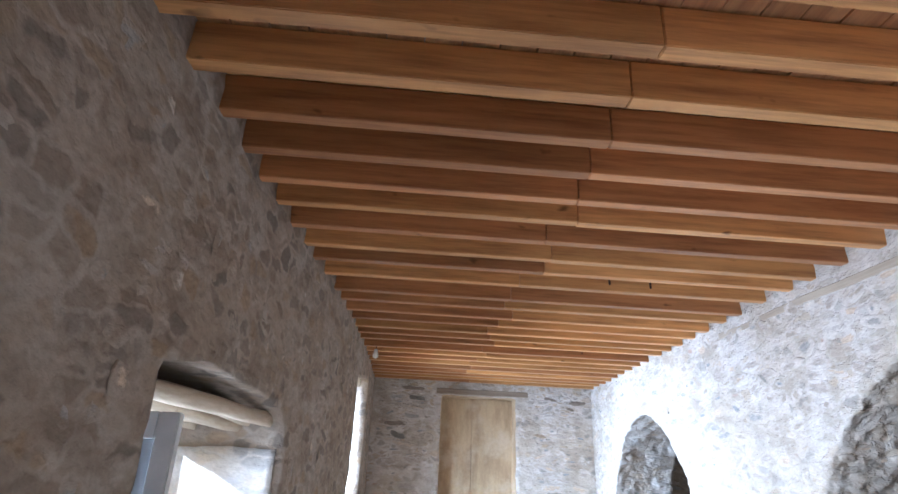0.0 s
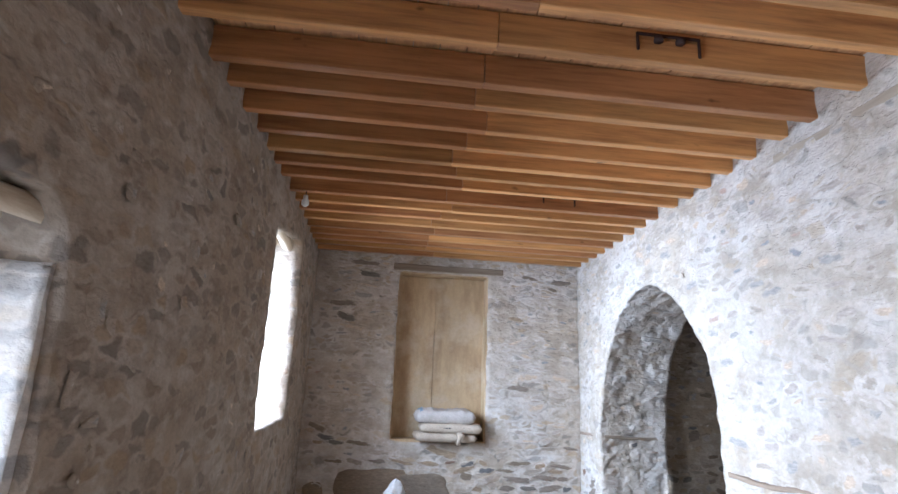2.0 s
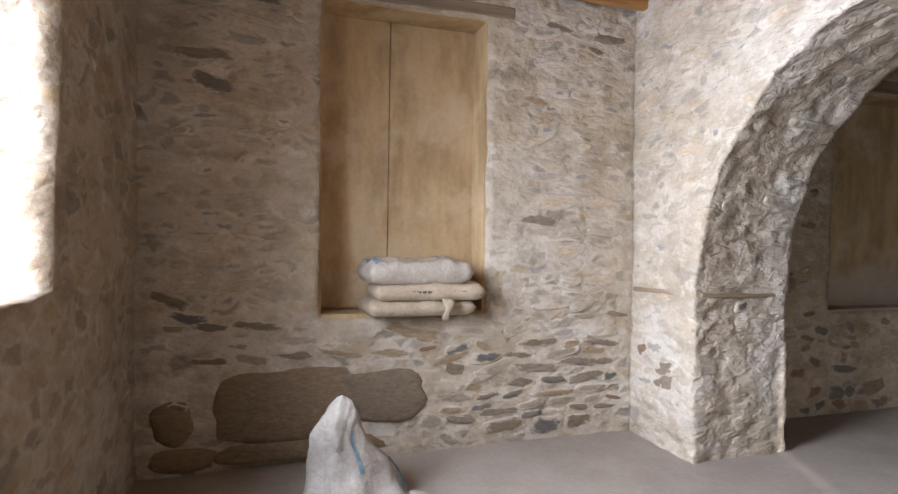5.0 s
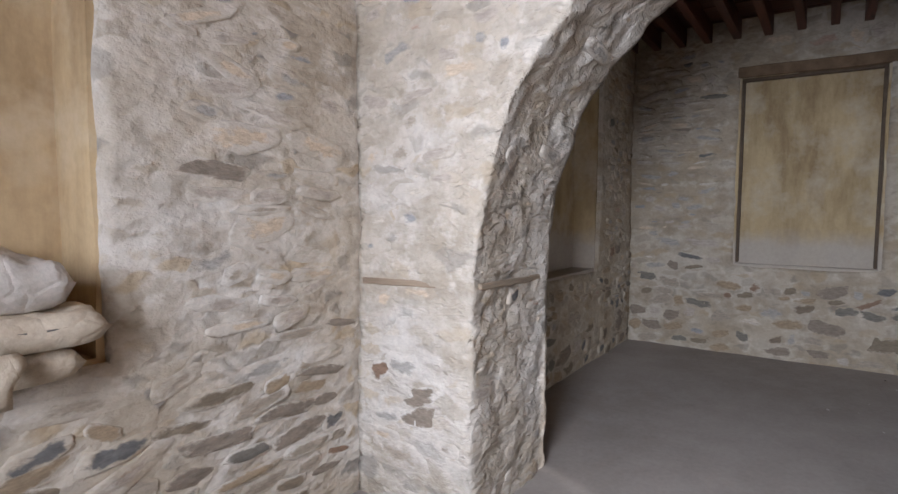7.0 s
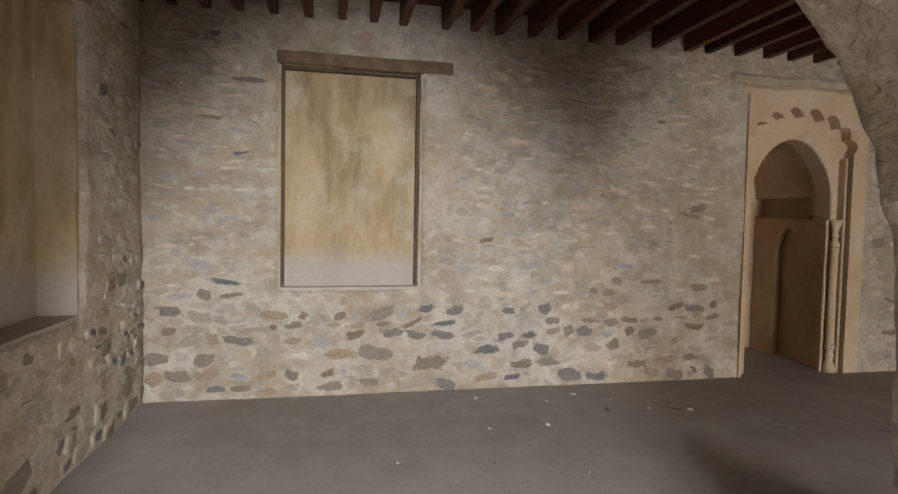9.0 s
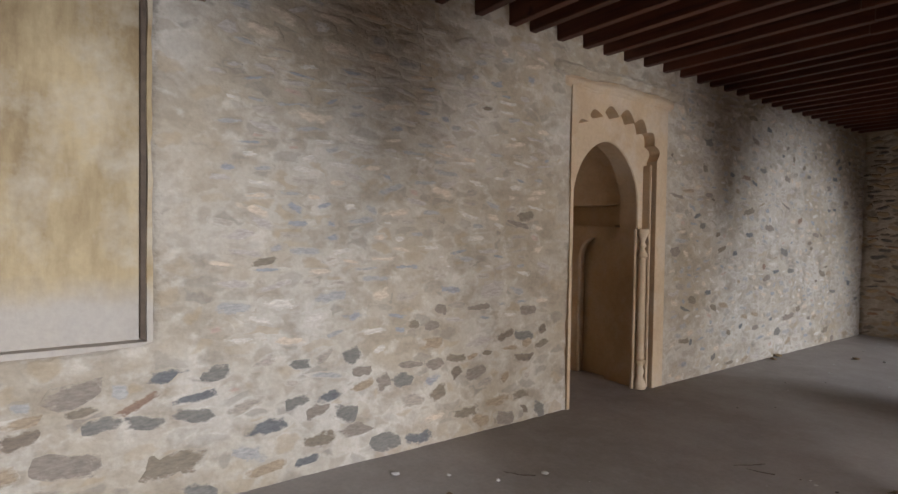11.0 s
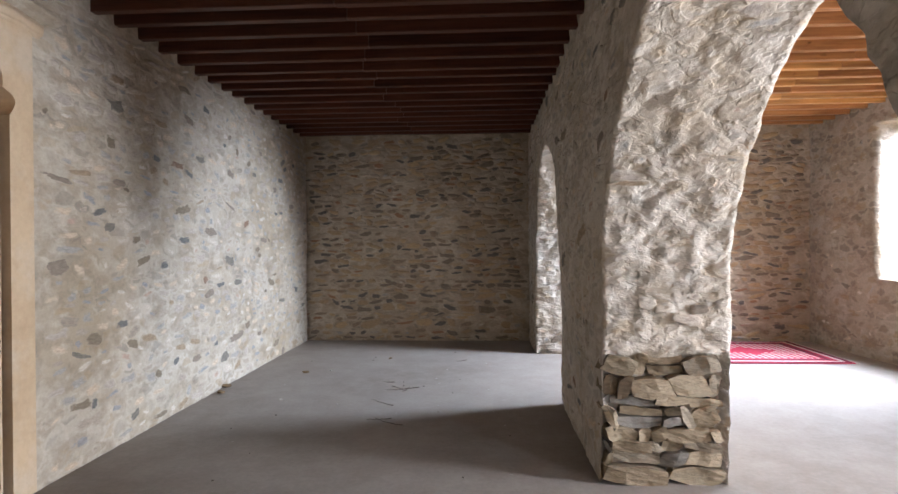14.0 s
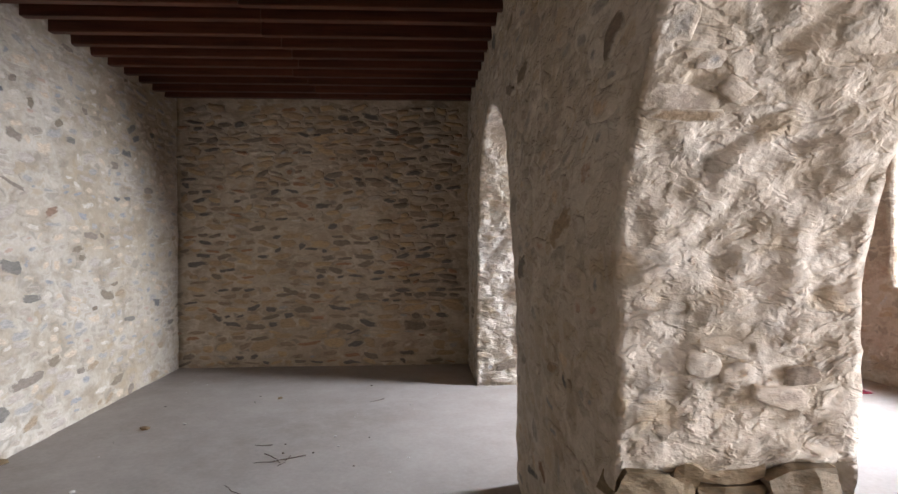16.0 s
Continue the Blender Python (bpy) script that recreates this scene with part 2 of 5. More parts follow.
def plaster_material(name, a, b2, low, dado=0.0, runs=0.3):
    """Lime plaster with streaks that run down and a pale band at its foot."""
    m, n, l, b = material(name, 0.85)
    pos = position(n)
    streak = ramp(n, l, noise_tex(n, l, mapped(n, l, pos, (2.6, 2.6, 0.8) if runs else (1.3, 1.3, 1.0)), 1.6, 6, 0.65), [(0.42, 0.0), (0.66, 1.0)])
    c = blend(n, l, streak, a, b2)
    run = ramp(n, l, noise_tex(n, l, mapped(n, l, pos, (7, 7, 0.8), (2, 5, 3)), 1.0, 5, 0.65), [(0.50, 0.0), (0.68, runs)])
    c = blend(n, l, run, c, tuple(v * 0.72 for v in b2))
    patch = ramp(n, l, noise_tex(n, l, pos, 2.3, 5, 0.65), [(0.48, 0.0), (0.64, 0.7)])
    c = blend(n, l, patch, c, low)
    spot = ramp(n, l, noise_tex(n, l, pos, 30, 5, 0.7), [(0.3, 0.9), (0.6, 1.0)])
    if dado:
        sep = n.new("ShaderNodeSeparateXYZ")
        l.new(pos, sep.inputs[0])
        wob = n.new("ShaderNodeMath")
        wob.operation = "MULTIPLY_ADD"
        l.new(noise_tex(n, l, pos, 4, 5), wob.inputs[0])
        wob.inputs[1].default_value = 0.25
        l.new(sep.outputs["Z"], wob.inputs[2])
        quarter = n.new("ShaderNodeMath")
        quarter.operation = "MULTIPLY"
        quarter.inputs[1].default_value = 0.25
        l.new(wob.outputs[0], quarter.inputs[0])
        worn = ramp(n, l, quarter.outputs[0], [((dado + 0.02) / 4, 0.8), ((dado + 0.20) / 4, 0.0)])
        c = blend(n, l, worn, c, (0.43, 0.38, 0.32))
    l.new(blend(n, l, 1.0, c, spot, "MULTIPLY"), b.inputs["Base Color"])
    first = bump(n, l, b, noise_tex(n, l, pos, 7, 5), 0.35, 0.015)
    bump(n, l, b, noise_tex(n, l, pos, 90, 3), 0.25, 0.003, first)
    return m


def timber_material(name, light, dark, along, rough=0.55):
    m, n, l, b = material(name, rough)
    pos = position(n)
    rnd = n.new("ShaderNodeObjectInfo").outputs["Random"]
    sc = (0.6, 9, 9) if along == "x" else ((9, 0.6, 9) if along == "y" else (9, 9, 0.6))
    shift = n.new("ShaderNodeVectorMath")
    shift.operation = "MULTIPLY_ADD"
    l.new(rnd, shift.inputs[0])
    shift.inputs[1].default_value = (31, 17, 23)
    l.new(mapped(n, l, pos, sc), shift.inputs[2])
    g = noise_tex(n, l, shift.outputs[0], 2.2, 7, 0.68)
    c = ramp(n, l, g, [(0.25, dark), (0.55, light), (0.8, tuple(min(1, v * 1.25) for v in light))])
    tone = ramp(n, l, rnd, [(0.0, 0.72), (0.5, 0.92), (1.0, 1.12)])
    c = blend(n, l, 1.0, c, tone, "MULTIPLY")
    knot = ramp(n, l, noise_tex(n, l, mapped(n, l, pos, (1.6, 3, 3)), 3.1, 2), [(0.70, 0.0), (0.78, 0.8)])
    c = blend(n, l, knot, c, tuple(v * 0.3 for v in dark))
    l.new(c, b.inputs["Base Color"])
    bump(n, l, b, g, 0.25, 0.006)
    return m


def floor_material():
    m, n, l, b = material("trowelled_concrete", 0.8)
    pos = position(n)
    big = ramp(n, l, noise_tex(n, l, pos, 0.7, 4), [(0.35, 0.0), (0.7, 1.0)])
    c = blend(n, l, big, (0.285, 0.243, 0.206), (0.365, 0.32, 0.278))
    dust = ramp(n, l, noise_tex(n, l, pos, 3.6, 6, 0.7), [(0.42, 0.0), (0.75, 0.6)])
    c = blend(n, l, dust, c, (0.425, 0.378, 0.33))
    fleck = ramp(n, l, noise_tex(n, l, pos, 30, 4, 0.65), [(0.3, 0.9), (0.62, 1.0)])
    c = blend(n, l, 1.0, c, fleck, "MULTIPLY")
    scuff = ramp(n, l, noise_tex(n, l, mapped(n, l, pos, (1, 2.5, 1)), 9, 3), [(0.66, 0.0), (0.74, 0.35)])
    c = blend(n, l, scuff, c, (0.25, 0.22, 0.2))
    l.new(c, b.inputs["Base Color"])
    b.inputs["Specular IOR Level"].default_value = 0.25
    first = bump(n, l, b, noise_tex(n, l, pos, 4, 6), 0.3, 0.02)
    bump(n, l, b, noise_tex(n, l, pos, 60, 3), 0.25, 0.003, first)
    return m


MORTAR = mortar_material("lime_mortar", PALE, TAN, DIRT, 1.25, 0.85)
MORTAR_TAN = mortar_material("tan_mortar", *PALES["tan"], 0.8, 0.8)
MORTAR_THROWN = mortar_material("thrown_mortar", (0.61, 0.555, 0.475), (0.50, 0.425, 0.325), (0.38, 0.315, 0.23), 1.0, 0.6, 6.2, True)
MORTAR_CREAM = mortar_material("cream_mortar", *PALES["cream"], 1.0, 0.55)
MORTAR_BROWN = mortar_material("brown_mortar", *PALES["brown"])
STONE_MATS = {}
for tone in PALES:
    for bare, wash in ((False, 0.42 if tone == "cream" else 0.52), (True, 0.18)):
        for joined in (False, True):
            STONE_MATS[(tone, bare, joined)] = stone_material(("bare" if bare else "washed") + "_stone_in_" + tone + "_mortar", wash, joined, tone, EARTHY if tone == "brown" and bare else None)
DRY = stone_material("dry_laid_stone", -0.4, False, "brown", TAWNY)
BOULDER = stone_material("brown_boulder", 0.05, False, "pale", [(0.0, (0.27, 0.20, 0.13)), (0.5, (0.235, 0.185, 0.13))])
PLASTER = plaster_material("tan_plaster", (0.55, 0.405, 0.225), (0.36, 0.245, 0.125), (0.59, 0.475, 0.315))
PLASTER_PALE = plaster_material("stained_ochre_plaster", (0.46, 0.345, 0.185), (0.27, 0.185, 0.09), (0.50, 0.42, 0.30), 1.16)
CARVED = plaster_material("carved_tan_stone", (0.55, 0.405, 0.25), (0.46, 0.325, 0.19), (0.56, 0.455, 0.33), 0.0, 0.0)
JOIST = timber_material("varnished_pine", (0.66, 0.345, 0.115), (0.29, 0.125, 0.046), "x", 0.42)
JOIST_RED = timber_material("red_brown_varnished_pine", (0.50, 0.235, 0.085), (0.21, 0.082, 0.034), "x", 0.42)
# east aisle: dark pine, deepened further so the colour carries the aisle's dimness
JOIST_E = timber_material("dim_aisle_pine", (0.115, 0.040, 0.022), (0.045, 0.016, 0.011), "x")
BOARD = timber_material("ceiling_board", (0.62, 0.35, 0.15), (0.36, 0.175, 0.075), "y")
# the boards above take the same dimness into their brown
BOARD_E = timber_material("dim_aisle_ceiling_board", (0.10, 0.036, 0.02), (0.045, 0.017, 0.011), "y")
LINTEL = timber_material("weathered_timber", (0.33, 0.25, 0.17), (0.17, 0.12, 0.08), "y", 0.85)
LINTEL_X = timber_material("weathered_timber_x", (0.32, 0.25, 0.17), (0.18, 0.13, 0.085), "x", 0.85)
CONCRETE = floor_material()


# ---- mesh helpers ----
def finish(name, bm, mat, parent=None, label="", smooth=False):
    me = bpy.data.meshes.new(name)
    if smooth:
        for f in bm.faces:
            f.smooth = True
    bm.to_mesh(me)
    bm.free()
    if mat:
        me.materials.append(mat)
    ob = new(name, me)
    if parent is not None:
        ob.parent = parent
    if label:
        ob["label"] = label
    return ob


part = finish


def add_box(bm, lo, hi, bevel=0.0):
    """A box between two corners, its edges rounded off by bevel."""
    r = bmesh.ops.create_cube(bm, size=1)
    for v in r["verts"]:
        v.co = Vector([lo[i] + (v.co[i] + 0.5) * (hi[i] - lo[i]) for i in range(3)])
    if bevel:
        es = list({e for v in r["verts"] for e in v.link_edges})
        bmesh.ops.bevel(bm, geom=es, offset=bevel, segments=2, affect="EDGES", clamp_overlap=True)
    return bm


def box(name, lo, hi, mat, parent=None, bevel=0.004, label=""):
    bm = bmesh.new()
    add_box(bm, lo, hi, bevel)
    return finish(name, bm, mat, parent, label)


def rough(p, k=1.0):
    """Unevenness of the masonry at a place."""
    a = noise.noise_vector(p * 1.1) * 0.016 + noise.noise_vector(p * 5.5) * 0.011 + noise.noise_vector(p * 15.0) * 0.007
    return a * k


def lumps(p):
    """Lumps and pits of thrown mortar on the jambs, smoother on the northernmost one."""
    k = 0.55 if p.y > 6.6 else 1.0
    q = Vector((p.x, p.y, p.z * 1.5))
    d = 0.012 * noise.noise(q * 3.5) + 0.013 * noise.noise(q * 8 + Vector((3, 1, 2))) + 0.018 * noise.noise(q * 15)
    d -= 0.045 * max(0.0, noise.noise(q * 9 + Vector((9, 4, 1))) - 0.30)
    side = noise.noise_vector(q * 7) * 0.008
    return Vector((side.x, d + side.y, d * 0.5 + side.z)) * k


def inside(poly, u, v):
    hit = False
    for (a, b), (c, d) in zip(poly, poly[1:] + poly[:1]):
        if (b > v) != (d > v) and u < (c - a) * (v - b) / (d - b) + a:
            hit = not hit
    return hit


def nearest(poly, u, v):
    best, at = 1e9, (u, v)
    for (a, b), (c, d) in zip(poly, poly[1:] + poly[:1]):
        ex, ey = c - a, d - b
        t = max(0.0, min(1.0, ((u - a) * ex + (v - b) * ey) / max(ex * ex + ey * ey, 1e-9)))
        x, y = a + t * ex, b + t * ey
        q = (x - u) ** 2 + (y - v) ** 2
        if q < best:
            best, at = q, (x, y)
    return at, math.sqrt(best)


def rect_outline(u0, u1, v0, v1):
    return [(u0, v0), (u1, v0), (u1, v1), (u0, v1)]


def arch_outline(y0, y1, spring, crown, n=22, foot=-0.3):
    """A slightly pointed arch, drawn from its right foot over the crown to its left foot."""
    c, r = (y0 + y1) / 2, (y1 - y0) / 2
    pts = [(y1, foot)]
    for i in range(n + 1):
        a = math.pi * i / n
        x, z = math.cos(a), math.sin(a)
        z = z * 0.94 + 0.06 * (1 - abs(x))
        pts.append((c + r * x, spring + (crown - spring) * z))
    pts.append((y0, foot))
    return pts


def masonry(name, axis, front, back, u0, u1, v0, v1, holes, step, mat, k=1.0, deep=4, lumpy=False, skew=None):
    """A wall of uneven masonry with real openings: front and back give its faces along the axis, holes its outlines in (along, up)."""
    nu, nv = max(2, round((u1 - u0) / step)), max(2, round((v1 - v0) / step))
    us = [u0 + (u1 - u0) * i / nu for i in range(nu + 1)]
    vs = [v0 + (v1 - v0) * j / nv for j in range(nv + 1)]
    boxes = [(min(p[0] for p in h) - step, max(p[0] for p in h) + step, min(p[1] for p in h) - step, max(p[1] for p in h) + step) for h in holes]

    def which(u, v):
        for h, (a, b, c, d) in zip(holes, boxes):
            if a < u < b and c < v < d and inside(h, u, v):
                return h
        return None

    kept = {}
    for i in range(nu):
        for j in range(nv):
            if which((us[i] + us[i + 1]) / 2, (vs[j] + vs[j + 1]) / 2) is None:
                kept[(i, j)] = True
    place = {}
    for i in range(nu + 1):
        for j in range(nv + 1):
            near = [(i - 1, j - 1), (i, j - 1), (i - 1, j), (i, j)]
            real = [c for c in near if 0 <= c[0] < nu and 0 <= c[1] < nv]
            if not any(c in kept for c in real):
                continue
            u, v = us[i], vs[j]
            if not all(c in kept for c in real):
                best = min((nearest(h, u, v) for h in holes), key=lambda q: q[1])
                u, v = best[0]
            place[(i, j)] = (u, v)
    verts, faces, ids = [], [], {}

    def vert(i, j, d):
        key = (i, j, d)
        if key not in ids:
            u, v = place[(i, j)]
            f, b = front(u), back(u)
            t = d / deep
            w = f + (b - f) * t
            if skew:
                u += skew(u, v, t)
            p = Vector((w, u, v)) if axis == "x" else Vector((u, w, v))
            ids[key] = len(verts)
            verts.append(p + rough(p, k) + (lumps(p) * (1.0 if 0 < d < deep else 0.35) if lumpy and (0 < d < deep or near_hole(u, v)) else Vector()))
        return ids[key]

    def near_hole(u, v):
        return any(a - 0.1 < u < b + 0.1 and c < v < d and nearest(h, u, v)[1] < 0.05 for h, (a, b, c, d) in zip(holes, boxes))

    def quad(*q):
        faces.append(q)

    flip = (axis == "x") != (back(u0) > front(u0))
    for (i, j) in kept:
        a = [(i, j), (i + 1, j), (i + 1, j + 1), (i, j + 1)]
        f = [vert(*q, 0) for q in a]
        b = [vert(*q, deep) for q in a]
        quad(*(f if flip else f[::-1]))
        quad(*(b[::-1] if flip else b))
        for (p, q), other in (((a[0], a[1]), (i, j - 1)), ((a[1], a[2]), (i + 1, j)), ((a[2], a[3]), (i, j + 1)), ((a[3], a[0]), (i - 1, j))):
            if other not in kept:
                for d in range(deep):
                    s = [vert(*p, d), vert(*p, d + 1), vert(*q, d + 1), vert(*q, d)]
                    quad(*(s if flip else s[::-1]))
    me = bpy.data.meshes.new(name)
    me.from_pydata(verts, [], faces)
    me.materials.append(mat)
    me.polygons.foreach_set("use_smooth", [True] * len(faces))
    me.update()
    return tagged(new(name, me), kind="structure")


# ---- rubble stones ----
stone_rng = random.Random(11)


def stone_shape(n):
    """Outline and height rings of one flat angular rubble stone, 1 wide, 1 high, 1 proud."""
    pts = []
    p = stone_rng.choice((2.4, 3.0, 4.0, 6.0))
    lean, taper = stone_rng.uniform(-0.22, 0.22), stone_rng.uniform(-0.3, 0.3)
    for i in range(n):
        a = 2 * math.pi * (i + stone_rng.uniform(-0.3, 0.3)) / n
        c, s = math.cos(a), math.sin(a)
        r = 0.55 / (abs(c) ** p + abs(s) ** p) ** (1 / p) * stone_rng.uniform(0.80, 1.06)
        x, y = r * c, r * s
        pts.append((x + y * lean, y * (1 + x * taper) + 0.10 * math.sin(x * 5 + p)))
    slope = stone_rng.uniform(-0.5, 0.5), stone_rng.uniform(-0.5, 0.5)
    vs = [(x * 1.05, y * 1.08, -1.6) for x, y in pts]
    vs += [(x * 0.98, y * 0.96, 0.30 + stone_rng.uniform(-0.15, 0.15)) for x, y in pts]
    vs += [(x * 0.80, y * 0.74, 0.85 + x * slope[0] + y * slope[1] + stone_rng.uniform(-0.12, 0.12)) for x, y in pts]
    vs.append((stone_rng.uniform(-0.1, 0.1), 0, 1.0))
    fs = []
    for i in range(n):
        j = (i + 1) % n
        fs += [(i, j, n + j, n + i), (n + i, n + j, 2 * n + j, 2 * n + i), (2 * n + i, 2 * n + j, 3 * n)]
    return vs, fs, [1.2] * n + [1.02] * n + [0.78] * n + [0.0]


SHAPES = [stone_shape(stone_rng.choice((8, 9, 10, 11))) for _ in range(22)]


def stone_data(name, vs, fs, rims, mat):
    """A mesh of stones whose UV holds how near each corner lies to the rim."""
    me = bpy.data.meshes.new(name)
    me.from_pydata(vs, [], fs)
    me.materials.append(mat)
    me.polygons.foreach_set("use_smooth", [True] * len(fs))
    layer = me.uv_layers.new(name="rim")
    idx = np.empty(len(me.loops), dtype=np.int32)
    me.loops.foreach_get("vertex_index", idx)
    uv = np.zeros((len(idx), 2), dtype=np.float32)
    uv[:, 0] = np.array(rims, dtype=np.float32)[idx]
    layer.data.foreach_set("uv", uv.ravel())
    return me


def stone_mesh(k, mat):
    return stone_data("stone", *SHAPES[k], mat)


STONE_MESHES = {(k, bare, tone): stone_mesh(k, STONE_MATS[(tone, bare, False)]) for k in range(len(SHAPES)) for bare in (False, True) for tone in PALES}


def lay_rows(u0, u1, v0, v1, rows, widths, fill, blocked, seed):
    """Rough courses of stones over a stretch of wall: (along, up, width, height, lean)."""
    rng = random.Random(seed)
    out, v = [], v0 + 0.02
    while v < v1 - 0.05:
        big = rng.random() < 0.16
        h = rng.uniform(*rows) * (1.5 if big else 1.0)
        u = u0 - rng.uniform(0, 0.15)
        while u < u1:
            w = rng.uniform(*widths) * (1.35 if big else 1.0)
            uu, vv = u + w / 2, v + h / 2 + rng.uniform(-0.25, 0.25) * h
            hh = h * rng.uniform(0.6, 1.15)
            if rng.random() < fill and u > u0 - 0.02 and u + w < u1 + 0.02 and vv + hh / 2 < v1:
                if not any(blocked(uu + a * w * 0.5, vv + b * hh * 0.5) for a in (-1, 0, 1) for b in (-1, 1)):
                    out.append((uu, vv, w, hh, rng.gauss(0, 7)))
            u += w + rng.uniform(0.0, 0.035)
        v += h + rng.uniform(-0.004, 0.018)
    return out


def set_stones(wall, stones, where, near, proud, bare_below, seed, lump=1.0, tone="pale", lumpy=False, most=300):
    """Sets laid stones into a wall; where(u, v) gives place, along, up and outward, near(u, v) picks those that stand singly."""
    rng = random.Random(seed)
    singles, rest = [], {False: ([], [], []), True: ([], [], [])}
    ranked = sorted(stones, key=lambda s: near(s[0], s[1]) / max(s[2] * s[3], 0.004) ** 0.5)
    for n, (u, v, w, h, lean) in enumerate(ranked):
        p, du, dv, out = where(u, v)
        p = p + rough(p, lump) + (lumps(p) - out * 0.003 if lumpy else Vector())
        c, s = math.cos(radians(lean)), math.sin(radians(lean))
        a, b = du * c + dv * s, dv * c - du * s
        tilt = out + du * rng.gauss(0, 0.05) + dv * rng.gauss(0, 0.06)
        deep = rng.uniform(*proud)
        m = Matrix(((a.x * w, b.x * h, tilt.x * deep, p.x), (a.y * w, b.y * h, tilt.y * deep, p.y), (a.z * w, b.z * h, tilt.z * deep, p.z), (0, 0, 0, 1)))
        bare = rng.random() < bare_below(v)
        k = rng.randrange(len(SHAPES))
        if n < most:
            singles.append((m, k, bare))
        else:
            vs, fs, rims = rest[bare]
            rims += SHAPES[k][2]
            base = len(vs)
            vs += [m @ Vector(q) for q in SHAPES[k][0]]
            fs += [tuple(base + i for i in f) for f in SHAPES[k][1]]
    for m, k, bare in singles:
        ob = new("stone", STONE_MESHES[(k, bare, tone)])
        ob.parent = wall
        ob.matrix_basis = m
    for bare, (vs, fs, rims) in rest.items():
        if vs:
            me = stone_data("rubble", vs, fs, rims, STONE_MATS[(tone, bare, True)])
            ob = tagged(new("rubble", me), "small rubble stones bedded in pale lime mortar", kind="stuff")
            ob.parent = wall


# ---- the large structure ----
west_holes = [rect_outline(*DOOR), rect_outline(*WIN_N), rect_outline(*WIN_S)]
west_holes[0] = [(DOOR[0], -0.3), (3.46, -0.3), (3.47, 1.45), (3.44, 1.93), (3.34, 2.07), (2.85, 2.14), (2.2, 2.16), (DOOR[0], 2.09)]
west_holes[1] = [(5.84, 1.13), (7.04, 1.17), (7.08, 2.02), (6.95, 2.72), (6.86, 2.82), (5.82, 2.69)]
west_wall = masonry("wall_west", "x", west_x, lambda u: west_x(u) - THICK_W, SY - THICK, NY + THICK, -0.06, 3.40, west_holes, 0.05, MORTAR_TAN, 1.0, 8)
NICHE_N = (0.445, 1.55, 0.885, 2.865)
NICHE_NE = (4.50, 5.78, 0.835, 2.66)
NICHE_E = (5.93, 7.085, 0.87, 2.69)
north_wall = masonry("wall_north", "y", lambda u: NY, lambda u: NY + THICK, -0.7, 3.0, -0.06, 3.40, [rect_outline(*NICHE_N)], 0.05, MORTAR)
north_east_wall = masonry("wall_north_east", "y", lambda u: NY2, lambda u: NY2 + THICK, 3.0, EX, -0.06, 3.40, [rect_outline(*NICHE_NE)], 0.05, MORTAR_CREAM)
MIH = (1.50, 2.83, -0.3, 2.68)
east_wall = masonry("wall_east", "x", lambda u: EX, lambda u: EX + THICK, SY - THICK, NY2 + THICK, -0.06, 3.40, [rect_outline(*NICHE_E), rect_outline(*MIH)], 0.06, MORTAR_CREAM)
south_wall = masonry("wall_south", "y", lambda u: SY, lambda u: SY - THICK, -0.7, EX, -0.06, 3.40, [], 0.06, MORTAR_BROWN)
arch_holes = [arch_outline(a, b, SPRING, CROWN) for a, b in ARCHES]
for h in arch_holes:
    for i, (a, b) in enumerate(h):
        if 0 < i < len(h) - 1:
            h[i] = (a + 0.025 * noise.noise(Vector((a * 3, b * 3, 1))), b + 0.02 * noise.noise(Vector((a * 3, b * 3, 7))))


def pier_skew(u, v, t):
    """The first arch's south jamb runs askew; the middle pier's foot has lost its render."""
    d = 0.0
    if 4.3 < u < 6.4:
        d -= 0.26 * t * max(0.0, 1 - abs(u - 5.32) / (1.0 if u < 5.32 else 1.08))
    if 1.0 < u < 1.25 and v < 0.80 and 0.03 < t < 0.97:
        d -= 0.06 * min(1.0, (0.80 - v) / 0.06)
    return d


arcade = masonry("wall_arcade", "x", arcade_w, arcade_e, SY, NY, -0.06, 3.40, arch_holes, 0.028, MORTAR_THROWN, 1.15, 27, True, pier_skew)
tagged(arcade, "rubble arcade wall with three pointed arches, lime-washed", "arcade")
for w_, t_ in ((west_wall, "whitewashed rubble wall with a doorway and two windows"), (north_wall, "pale rubble wall with a tall plastered niche"),
               (north_east_wall, "rubble wall with a plastered niche above dark stones"), (east_wall, "rubble wall with a blind window and a prayer niche"),
               (south_wall, "brown rubble stone end wall in shade")):
    tagged(w_, t_, "wall")

# floor, uneven concrete
bm = bmesh.new()
bmesh.ops.create_grid(bm, x_segments=90, y_segments=140, size=0.5)
for v in bm.verts:
    x, y = -1.7 + (v.co.x + 0.5) * 9.7, SY - 0.7 + (v.co.y + 0.5) * (NY - SY + 1.4)
    v.co = Vector((x, y, 0.006 * noise.noise(Vector((x * 0.9, y * 0.9, 3)))))
tagged(finish("floor", bm, CONCRETE, smooth=True), "grey trowelled concrete floor strewn with dust", "floor", kind="structure")

